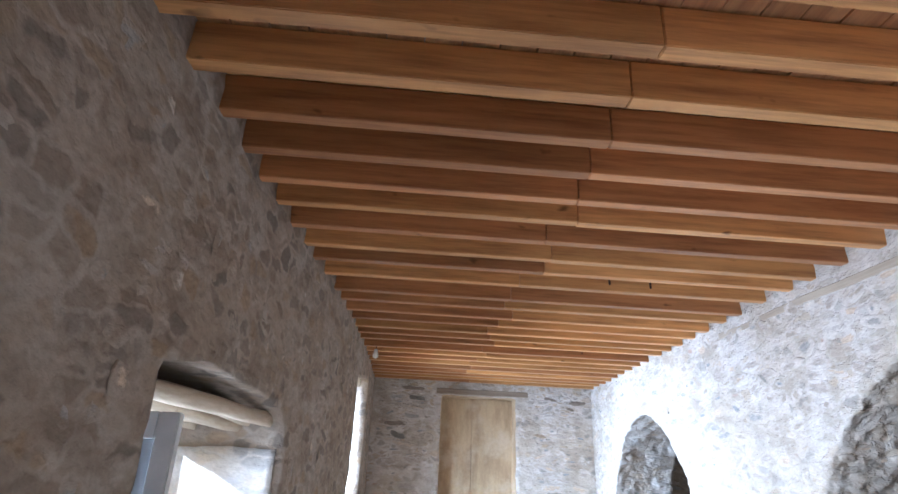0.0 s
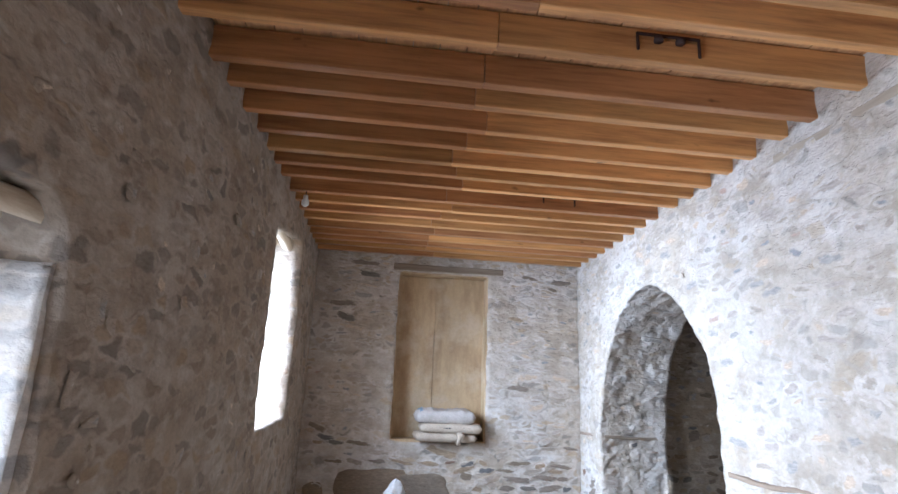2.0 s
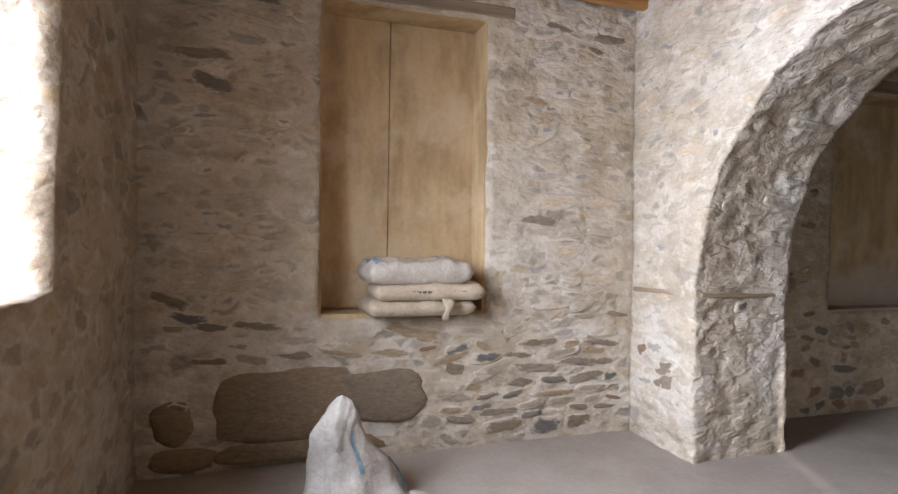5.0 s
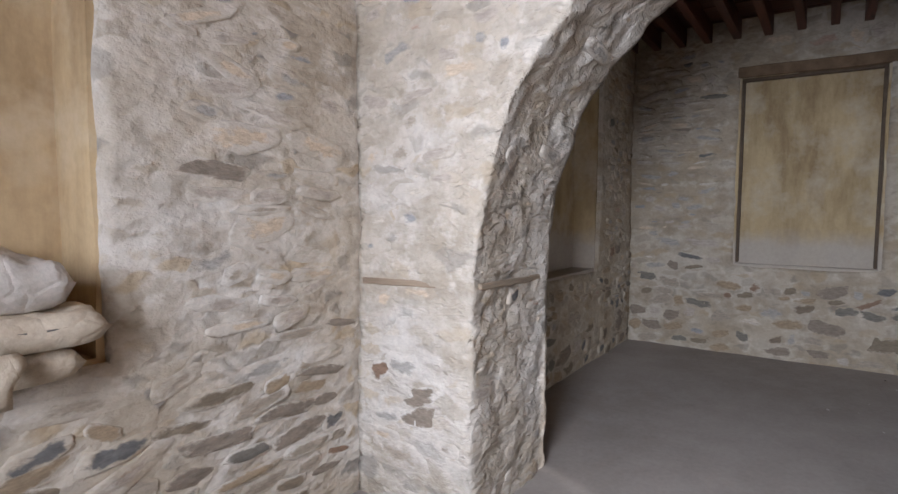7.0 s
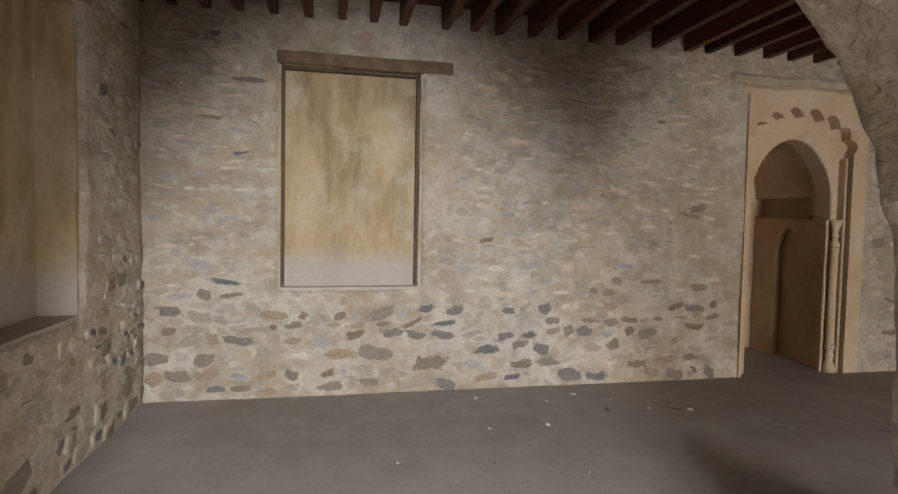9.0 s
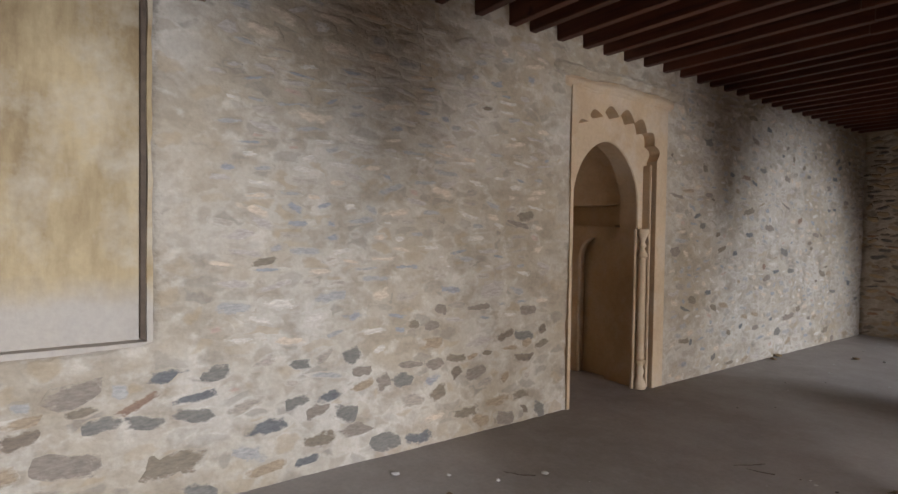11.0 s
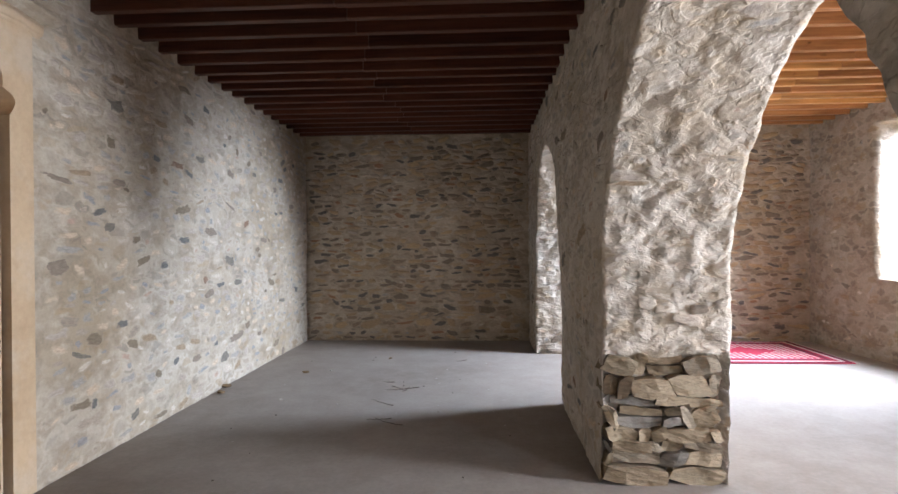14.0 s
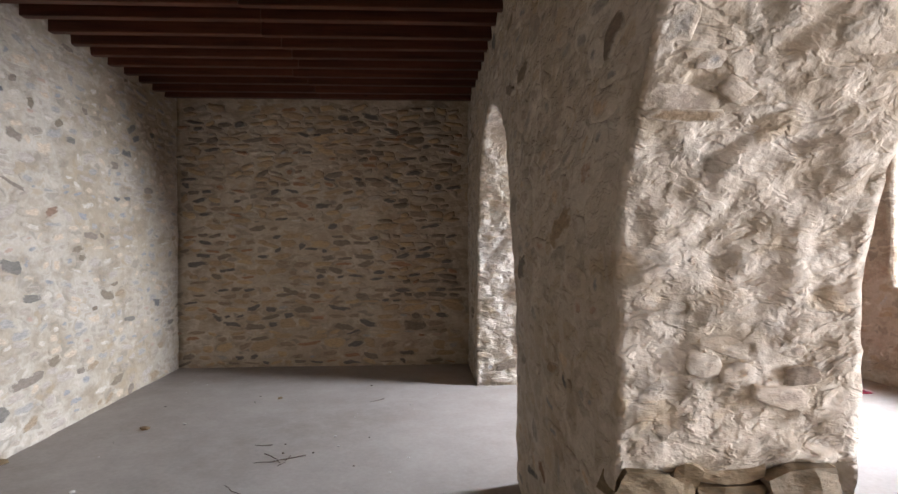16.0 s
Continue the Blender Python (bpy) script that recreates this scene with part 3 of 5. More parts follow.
# ceilings: boards above the joists
def ceiling(name, x0, x1, mat, label, east=False):
    bm = bmesh.new()
    rng = random.Random(name)
    x = x0
    while x < x1 - 0.01:
        w = min(0.145, x1 - x)
        up = JOIST_DEEP + rng.uniform(0, 0.006)
        rows = []
        for k in range(25):
            y = SY - 0.3 + (NY - SY + 0.6) * k / 24
            z = joist_z(y, east) + up
            rows.append([bm.verts.new(q) for q in ((x + 0.002, y, z), (x + w - 0.002, y, z), (x + w - 0.002, y, z + 0.03), (x + 0.002, y, z + 0.03))])
        for a, b in zip(rows, rows[1:]):
            for k in range(4):
                bm.faces.new((a[k], a[(k + 1) % 4], b[(k + 1) % 4], b[k]))
        bm.faces.new(rows[0][::-1])
        bm.faces.new(rows[-1])
        x += 0.147
    bmesh.ops.recalc_face_normals(bm, faces=bm.faces)
    return tagged(finish(name, bm, mat), label, "ceiling", kind="structure")


ceiling("ceiling_west", -1.45, 3.05, BOARD, "warm brown timber boards over closely set joists")
ceiling("ceiling_east", 3.06, EX + 0.2, BOARD_E, "dark red-brown timber boards over closely set joists, aisle's gloom put into the colour", True)
# unseen slab added over the boards so that no sky shines in
bm = bmesh.new()
add_box(bm, (-1.9, SY - 0.8, 3.385), (EX + 1.4, NY + 0.8, 3.62), 0.03)
tagged(finish("roof", bm, MORTAR), "unseen flat slab added over the hall to keep out the sky", "roof", kind="structure")


# ---- joists ----
def joist(x0, x1, seam, mats, rng):
    """One joist of two lengths, butted near the middle, lying along x at its own origin."""
    e = new("ceiling_joist")
    for a, b, mat in ((x0, seam - 0.0015, mats[0]), (seam + 0.0015, x1, mats[1])):
        bm = bmesh.new()
        dz = rng.uniform(-0.003, 0.003)
        add_box(bm, (a, -0.034 + rng.uniform(-0.003, 0.003), dz), (b, 0.034 + rng.uniform(-0.003, 0.003), JOIST_DEEP - 0.003), 0.004)
        part("length", bm, mat, e)
    return e


jr = random.Random(5)
JOIST_Y = [8.09, 7.85, 7.60, 7.37, 7.125, 6.87, 6.60, 6.355, 6.10, 5.77, 5.52, 5.29, 5.01, 4.73, 4.44, 4.19, 3.83, 3.51, 3.28, 2.98, 2.67]
while JOIST_Y[-1] > SY + 0.3:
    JOIST_Y.append(JOIST_Y[-1] - jr.uniform(0.255, 0.30))
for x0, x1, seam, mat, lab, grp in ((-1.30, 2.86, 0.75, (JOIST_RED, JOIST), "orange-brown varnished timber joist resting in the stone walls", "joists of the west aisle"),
                                    (3.30, EX + 0.16, 5.1, (JOIST_E, JOIST_E), "dark red-brown timber joist in the stone walls, aisle's gloom put into the colour", "joists of the east aisle")):
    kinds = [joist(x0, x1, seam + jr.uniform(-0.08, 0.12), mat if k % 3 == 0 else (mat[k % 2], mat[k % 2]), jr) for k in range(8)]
    for i, y in enumerate(JOIST_Y):
        m = pose(0, y, joist_z(y, x0 > 0) + jr.uniform(-0.006, 0.0), 0, 0, jr.uniform(-0.12, 0.12))
        if i < 8:
            j = kinds[i]
            j.matrix_basis = m
        else:
            j = copy_thing(kinds[jr.randrange(8)], m)
        tagged(j, lab, "joist", grp)


# ---- niches ----
def niche(name, axis, face, rect, depth, mat, label, n=26):
    """A plastered recess: back and four reveals in one shell, slightly uneven."""
    u0, u1, v0, v1 = rect
    bm = bmesh.new()
    t = 0.03

    def pt(u, v, d):
        p = Vector((face + d, u, v)) if axis == "x" else Vector((u, face + d, v))
        return p + noise.noise_vector(p * 2.2) * 0.008 + noise.noise_vector(p * 9) * 0.003

    def sheet(f, a, b):
        g = [[bm.verts.new(f(i / a, j / b)) for j in range(b + 1)] for i in range(a + 1)]
        for i in range(a):
            for j in range(b):
                bm.faces.new((g[i][j], g[i + 1][j], g[i + 1][j + 1], g[i][j + 1]))

    sheet(lambda s, r: pt(u0 + (u1 - u0) * s, v0 + (v1 - v0) * r, depth), 16, n)
    sheet(lambda s, r: pt(u0 + 0.004, v0 + (v1 - v0) * r, 0.03 + (depth - 0.03) * s), 4, n)
    sheet(lambda s, r: pt(u1 - 0.004, v0 + (v1 - v0) * r, 0.03 + (depth - 0.03) * s), 4, n)
    sheet(lambda s, r: pt(u0 + (u1 - u0) * s, v1 - 0.004, 0.03 + (depth - 0.03) * r), 16, 4)
    sheet(lambda s, r: pt(u0 + (u1 - u0) * s, v0 + 0.004, 0.03 + (depth - 0.03) * r), 16, 4)
    bmesh.ops.recalc_face_normals(bm, faces=bm.faces)
    ob = finish(name, bm, mat, smooth=False)
    sol = ob.modifiers.new("thick", "SOLIDIFY")
    sol.thickness, sol.offset = t, 0.0
    return tagged(ob, label, "niche", kind="structure")


niche("niche_north", "y", NY, NICHE_N, 0.30, PLASTER, "tall recessed niche in streaked tan plaster")
niche("niche_north_east", "y", NY2, NICHE_NE, 0.26, PLASTER_PALE, "recessed wall niche in stained tan plaster")
niche("blind_window", "x", EX, NICHE_E, 0.13, PLASTER_PALE, "shallow walled-up window in pale tan plaster")


# unseen blocks added behind the recesses, against daylight leaking round their rims
for axis, face, (u0, u1, v0, v1), deep in (("y", NY, NICHE_N, 0.30), ("y", NY2, NICHE_NE, 0.26), ("x", EX, NICHE_E, 0.13)):
    a, b = face + deep + 0.045, face + THICK + 0.05
    lo = (a, u0 - 0.15, v0 - 0.15) if axis == "x" else (u0 - 0.15, a, v0 - 0.15)
    hi = (b, u1 + 0.15, v1 + 0.15) if axis == "x" else (u1 + 0.15, b, v1 + 0.15)
    tagged(box("wall_backing", lo, hi, MORTAR_TAN), "unseen block added behind a recess to keep daylight out", "wall", kind="structure")


def beam(name, lo, hi, mat, label, bow=0.01, cat="lintel", cuts=12):
    """A hewn timber, slightly bowed and worn."""
    bm = bmesh.new()
    add_box(bm, lo, hi)
    ax = max(range(3), key=lambda i: hi[i] - lo[i])
    bmesh.ops.subdivide_edges(bm, edges=[e for e in bm.edges if abs(e.verts[0].co[ax] - e.verts[1].co[ax]) > 0.01], cuts=cuts)
    bmesh.ops.bevel(bm, geom=[e for e in bm.edges if len(e.link_faces) == 2 and e.calc_face_angle() > 1], offset=0.006, segments=1, affect="EDGES")
    for v in bm.verts:
        v.co += noise.noise_vector(v.co * 2.5) * bow + noise.noise_vector(v.co * 9) * bow * 0.35
    return tagged(finish(name, bm, mat, smooth=False), label, cat)


# thin dark brown strips along both sides and the top of the blind window
edge = tagged(new("window_frame"), "thin dark strips round the walled-up window", "frame")
DARK_EDGING = plain("dark_brown_edging", (0.12, 0.085, 0.055), 0.85, 0.4, 18)
y0, y1, z0, z1 = NICHE_E
for lo, hi in (((EX + 0.05, y0 + 0.02, z0 + 0.03), (EX + 0.115, y0 + 0.045, z1 - 0.03)), ((EX + 0.05, y1 - 0.045, z0 + 0.03), (EX + 0.115, y1 - 0.02, z1 - 0.03)),
               ((EX + 0.05, y0 + 0.02, z1 - 0.05), (EX + 0.115, y1 - 0.02, z1 - 0.02))):
    box("rail", lo, hi, DARK_EDGING, edge, 0.004)
beam("timber_lintel", (EX - 0.010, 5.68, 2.665), (EX + 0.14, 7.10, 2.765), plain("smoked_timber", (0.20, 0.13, 0.075), 0.85, 0.45, 9), "weathered timber lintel over the blind window")
beam("timber_lintel", (0.36, NY - 0.012, 2.87), (1.72, NY + 0.14, 2.95), LINTEL_X, "worn timber lintel over the tall niche")
beam("timber_lintel", (4.40, NY2 - 0.01, 2.67), (5.9, NY2 + 0.14, 2.77), LINTEL_X, "worn timber lintel over the wall niche")
beam("bond_timber", (arcade_w(7.85) - 0.010, 7.56, 1.03), (arcade_w(7.85) + 0.05, 8.17, 1.062), LINTEL, "thin brown bonding timber set into the pier", 0.014, "timber")
beam("bond_timber", (arcade_w(7.52) + 0.03, 7.533, 1.04), (arcade_e(7.52) - 0.02, 7.57, 1.068), LINTEL_X, "thin brown bonding timber set into the pier", 0.014, "timber")
beam("bond_timber", (arcade_e(4) - 0.05, 3.78, 1.04), (arcade_e(4) + 0.004, 4.72, 1.072), plain("rotten_timber", (0.16, 0.085, 0.05), 0.9, 0.5, 14), "rotten dark brown bonding timber exposed in the pier", 0.032, "timber", 34)
PALE_TIMBER = timber_material("pale_weathered_timber", (0.52, 0.43, 0.31), (0.37, 0.29, 0.20), "y", 0.85)
beam("wall_plate", (arcade_w(3) - 0.004, -0.6, 3.0), (arcade_w(3) + 0.08, 4.55, 3.055), PALE_TIMBER, "long weathered timber wall plate bedded below the joists", 0.012, "timber", 30)
# the tall niche is lined at the back with two boards
lining = tagged(new("niche_lining"), "two upright streaked tan boards lining the back of the niche", "panel")
for k, (a, b) in enumerate(((0.452, 0.923), (0.927, 1.543))):
    box("board", (a, NY + 0.262 - 0.004 * (k % 2), NICHE_N[2] + 0.03), (b, NY + 0.284, NICHE_N[3] - 0.02), PLASTER, lining, 0.004)
beam("bond_timber", (arcade_w(4.6) - 0.008, 3.95, 1.00), (arcade_w(4.6) + 0.05, 5.28, 1.03), LINTEL, "thin brown bonding timber set into the pier", 0.03, "timber", 24)
beam("window_bar", (west_x(6.4) - 0.62, 5.80, 1.215), (west_x(6.4) - 0.55, 7.06, 1.25), LINTEL, "weathered timber bar across the foot of the window", 0.01, "timber")
# lintels of the openings in the west wall: split poles laid side by side
def pole(x, y0, y1, z, r, swing, seed):
    """One crooked, split pole; it swings across the wall from end to end."""
    bm = bmesh.new()
    n, seg = 10, 18
    rings = []
    for i in range(seg + 1):
        t = i / seg
        c = Vector((x + swing * (t - 0.5), y0 + (y1 - y0) * t, z)) + noise.noise_vector(Vector((seed * 7.3, t * 2.2, z))) * 0.035
        rings.append([bm.verts.new(c + Vector((math.cos(a), 0, math.sin(a))) * r * (1 + 0.22 * noise.noise(Vector((math.cos(a) * 1.5, t * 3, seed))) + 0.12 * math.cos(2 * a + t * 3))) for a in (2 * math.pi * k / n for k in range(n))])
    for a, b in zip(rings, rings[1:]):
        for k in range(n):
            bm.faces.new((a[k], a[(k + 1) % n], b[(k + 1) % n], b[k]))
    bm.faces.new(rings[0])
    bm.faces.new(rings[-1][::-1])
    bmesh.ops.recalc_face_normals(bm, faces=bm.faces)
    return tagged(finish("lintel_pole", bm, POLE, smooth=True), "pale crooked timber pole laid across the opening", "lintel", "poles over the wall openings")


POLE = timber_material("sun_bleached_pole", (0.62, 0.52, 0.37), (0.40, 0.30, 0.19), "y", 0.8)
for k in range(6):
    for n_open, ((y0, y1), z) in enumerate(((DOOR[:2], 2.03), (WIN_N[:2], 2.815), (WIN_S[:2], 2.94))):
        x = min(west_x(y0 - 0.1), west_x(y1 + 0.1)) - 0.10 - 0.115 * k
        if n_open:
            pole(x, y0 - 0.12, y1 + 0.1, z + 0.018 * (k % 2), 0.062, 0.03 * math.cos(k * 2.1), k + n_open * 9)
x = min(west_x(DOOR[0] - 0.1), west_x(DOOR[1] + 0.1))
for k in range(9):
    pole(x - 0.07 - 0.083 * k, DOOR[0] - 0.12, DOOR[1] + 0.1, 2.035 + 0.022 * (k % 2) - 0.012 * (k % 3), 0.041 + 0.006 * (k % 3), 0.22 + 0.06 * math.cos(k * 2.1), k)

# the doorway's far reveal is limewashed
WHITEWASH = mortar_material("limewash", (0.80, 0.77, 0.71), (0.74, 0.69, 0.61), (0.62, 0.56, 0.47), 0.8)
bm = bmesh.new()
add_box(bm, (west_x(3.45) - THICK_W + 0.05, 3.425, 0.0), (west_x(3.45) - 0.05, 3.52, 1.86))
bmesh.ops.subdivide_edges(bm, edges=bm.edges, cuts=14, use_grid_fill=True)
for v in bm.verts:
    v.co += noise.noise_vector(v.co * 4) * 0.018 + noise.noise_vector(v.co * 12) * 0.008
tagged(finish("door_reveal", bm, WHITEWASH, smooth=True), "limewashed reveal of the doorway in full sun", "reveal", kind="structure")

# double door in the outer face of the doorway: one leaf shut, the other swung in along the reveal
LEAF_MAT = plain("grey_painted_metal", (0.42, 0.44, 0.46), 0.5, 0.2, 6)
FRAME_MAT = plain("white_painted_frame", (0.72, 0.72, 0.70), 0.55, 0.15, 8)


def door_leaf(m, width, height):
    e = tagged(new("door_leaf"), "grey painted metal door leaf with a pale frame", "door", "leaves of the outer door")
    e.matrix_basis = m
    for a, b in (((0, 0, 0.02), (0.07, 0.05, height)), ((width - 0.07, 0, 0.02), (width, 0.05, height)), ((0.07, 0.0, 0.02), (width - 0.07, 0.05, 0.12)),
                 ((0.07, 0, height - 0.09), (width - 0.07, 0.05, height)), ((0.07, 0, 1.0), (width - 0.07, 0.05, 1.08))):
        box("rail", a, b, FRAME_MAT, e, 0.005)
    for a, b in (((0.072, 0.015, 0.122), (width - 0.072, 0.035, 0.998)), ((0.072, 0.015, 1.082), (width - 0.072, 0.035, height - 0.092))):
        box("panel", a, b, LEAF_MAT, e, 0.003)
    box("handle", (0.085, -0.04, 0.92), (0.105, 0.0, 1.06), FRAME_MAT, e, 0.006)
    return e


xo = west_x(3.3) - THICK_W + 0.02
door_leaf(pose(xo, 2.95, 0.0, 0, 0, 90), 0.50, 1.93)
door_leaf(pose(xo, 1.86, 0.0, 0, 0, 2), 0.72, 1.93)

# ---- outside ----
GROUND = plain("dry_earth", (0.42, 0.36, 0.28), 0.95, 0.3, 3)
bm = bmesh.new()
bmesh.ops.create_grid(bm, x_segments=40, y_segments=40, size=150)
for v in bm.verts:
    v.co.z = -0.12
tagged(finish("ground", bm, GROUND), "dry pale earth of the yard", "ground", kind="structure")
yard = masonry("wall_yard", "x", lambda u: -7.2, lambda u: -7.7, -3, 18, -0.2, 3.6, [], 0.25, MORTAR)
tagged(yard, "sunlit pale rubble wall across the yard", "wall")

# ---- prayer niche ----
def lobed_outline(c, half, foot, spring, crown, lobes=4, n=5):
    """Outline of a lobed arch, cusped between its lobes, right foot to left foot."""
    def base(t):
        a = math.pi * t
        return Vector((half * math.cos(a), (crown - spring) * math.sin(a) ** 0.9))
    pts = [(c + half, foot)]
    m = lobes * 2
    for i in range(m):
        a, b = base(i / m), base((i + 1) / m)
        mid, d = (a + b) / 2, (b - a)
        out = Vector((d.y, -d.x)).normalized()
        for k in range(n):
            t = k / n
            s = math.sin(math.pi * t)
            p = a + d * t + out * s * d.length * 0.42
            pts.append((c + p.x, spring + p.y))
    pts += [(c - half, spring), (c - half, foot)]
    return pts


def plate(name, hole, c, lo, hi, top, mid, x0, x1, mat, parent, label="", put=None):
    """A flat slab round an arched hole: each place of the hole's outline is joined to the slab's own edge."""
    bm = bmesh.new()
    edge = []
    for u, v in hole:
        if v <= mid:
            edge.append((hi if u > c else lo, v))
        else:
            du, dv = u - c, max(v - mid, 1e-4)
            t = min(((hi - c) if du > 0 else (c - lo)) / max(abs(du), 1e-4), (top - mid) / dv)
            edge.append((c + du * t, mid + dv * t))
    for corner in ((hi, top), (lo, top)):
        k = min(range(len(edge)), key=lambda i: (edge[i][0] - corner[0]) ** 2 + (edge[i][1] - corner[1]) ** 2)
        edge[k] = corner
    put = put or (lambda x, u, v: (x, u, v))
    rows = [[bm.verts.new(put(x, u, v)) for u, v in line] for x, line in ((x1, hole), (x0, hole), (x0, edge), (x1, edge))]
    for a, b in zip(rows, rows[1:] + rows[:1]):
        for i in range(len(hole) - 1):
            bm.faces.new((a[i], a[i + 1], b[i + 1], b[i]))
    bmesh.ops.recalc_face_normals(bm, faces=bm.faces)
    bmesh.ops.bevel(bm, geom=[e for e in bm.edges if e.verts[0] in rows[1] and e.verts[1] in rows[1]], offset=0.008, segments=2, affect="EDGES", clamp_overlap=True)
    return finish(name, bm, mat, parent, label)


def turned(name, profile, x, y, mat, parent, n=12):
    bm = bmesh.new()
    rings = [[bm.verts.new((x + r * math.cos(2 * math.pi * k / n), y + r * math.sin(2 * math.pi * k / n), z)) for k in range(n)] for r, z in profile]
    for a, b in zip(rings, rings[1:]):
        for k in range(n):
            bm.faces.new((a[k], a[(k + 1) % n], b[(k + 1) % n], b[k]))
    bm.faces.new(rings[0][::-1])
    bm.faces.new(rings[-1])
    return finish(name, bm, mat, parent, smooth=True)


mihrab = tagged(new("prayer_niche"), "carved tan stone prayer niche with lobed arch and columns", "prayer niche")
MC = 2.21
# front frame with the lobed arch
plate("frame", lobed_outline(2.210, 0.585, 0.0, 2.18, 2.52, 4, 9), 2.210, 1.46, 2.83, 2.71, 2.0, EX - 0.014, EX + 0.10, CARVED, mihrab)
# second order with the pointed arch
plate("arch_order", arch_outline(MC - 0.46, MC + 0.46, 1.72, 2.32, 28, 0.0), MC, 1.40, 2.95, 2.75, 1.6, EX + 0.102, EX + 0.30, CARVED, mihrab)
# the deep hollow behind it: upright walls, set in above, under a pointed barrel
bm = bmesh.new()
ring = [(MC + 0.60, 0.0), (MC + 0.60, 1.79)] + arch_outline(MC - 0.50, MC + 0.50, 1.80, 2.40, 18, 1.792) + [(MC - 0.60, 1.79), (MC - 0.60, 0.0)]
rows = [[bm.verts.new((x, u, v)) for u, v in ring] for x in (EX + 0.302, EX + 0.60, EX + 0.90, EX + 1.18)]
for a, b in zip(rows, rows[1:]):
    for i in range(len(ring) - 1):
        bm.faces.new((a[i], a[i + 1], b[i + 1], b[i]))
bm.faces.new(rows[-1])
bmesh.ops.recalc_face_normals(bm, faces=bm.faces)
hollow = part("hollow", bm, CARVED, mihrab)
sol = hollow.modifiers.new("thick", "SOLIDIFY")
sol.thickness, sol.offset = 0.05, 0.0
# each side: a panel with a pointed blind arch, a thin moulding, and a sunk band between it and the barrel
for sgn in (-1, 1):
    side = MC + sgn * 0.572
    flat = lambda d, u, v: (u, side - sgn * d, v)
    plate("blind_arch", arch_outline(EX + 0.48, EX + 0.83, 1.22, 1.44, 16, 0.0), EX + 0.655, EX + 0.305, EX + 1.15, 1.548, 1.15, 0.088, 0.0, CARVED, mihrab, "", flat)
    y0, y1 = sorted((side - sgn * 0.096, side))
    box("moulding", (EX + 0.37, y0, 1.554), (EX + 1.15, y1, 1.570), CARVED, mihrab, 0.004)
    y0, y1 = sorted((side - sgn * 0.088, side))
    box("panel", (EX + 0.305, y0, 1.574), (EX + 0.375, y1, 1.785), CARVED, mihrab, 0.005)
for sgn in (-1,):
    y = MC + sgn * 0.475
    turned("column", [(0.040, 0.27), (0.046, 0.30), (0.039, 0.32), (0.038, 1.22), (0.046, 1.24), (0.040, 1.26)], EX + 0.052, y, CARVED, mihrab)
    turned("capital", [(0.05, 1.262), (0.050, 1.29), (0.020, 1.345), (0.036, 1.365), (0.036, 1.385), (0.020, 1.405), (0.060, 1.50), (0.060, 1.53)], EX + 0.052, y, CARVED, mihrab)
    turned("base", [(0.06, 0.0), (0.06, 0.05), (0.03, 0.12), (0.045, 0.17), (0.028, 0.21), (0.050, 0.25), (0.050, 0.268)], EX + 0.052, y, CARVED, mihrab)
    for dy in (-0.072, 0.072):
        box("fillet", (EX + (0.02 if dy * sgn > 0 else 0.07), y + dy - 0.014, 0.0), (EX + 0.105, y + dy + 0.014, 1.53 if dy * sgn < 0 else 2.14), CARVED, mihrab, 0.006)
# cornice: two long worn mouldings
for a, b, c, ends in ((2.69, 2.785, 0.055, (1.38, 2.92)), (2.795, 2.87, 0.080, (1.26, 3.04))):
    bm = bmesh.new()
    add_box(bm, (EX - c, ends[0], a), (EX + 0.1, ends[1], b))
    bmesh.ops.subdivide_edges(bm, edges=[e for e in bm.edges if abs(e.verts[0].co.y - e.verts[1].co.y) > 0.01], cuts=28)
    bmesh.ops.bevel(bm, geom=[e for e in bm.edges if len(e.link_faces) == 2 and e.calc_face_angle() > 1], offset=0.022, segments=3, affect="EDGES", clamp_overlap=True)
    for v in bm.verts:
        v.co += noise.noise_vector(v.co * 2.2) * 0.030 + noise.noise_vector(v.co * 7) * 0.014
        fade = min(1.0, (v.co.y - ends[0] + 0.03) / 0.3, (ends[1] + 0.03 - v.co.y) / 0.3)
        v.co.x += (1 - fade) * 0.03
    part("cornice", bm, CARVED if a < 2.75 else MORTAR_CREAM, mihrab, smooth=True)

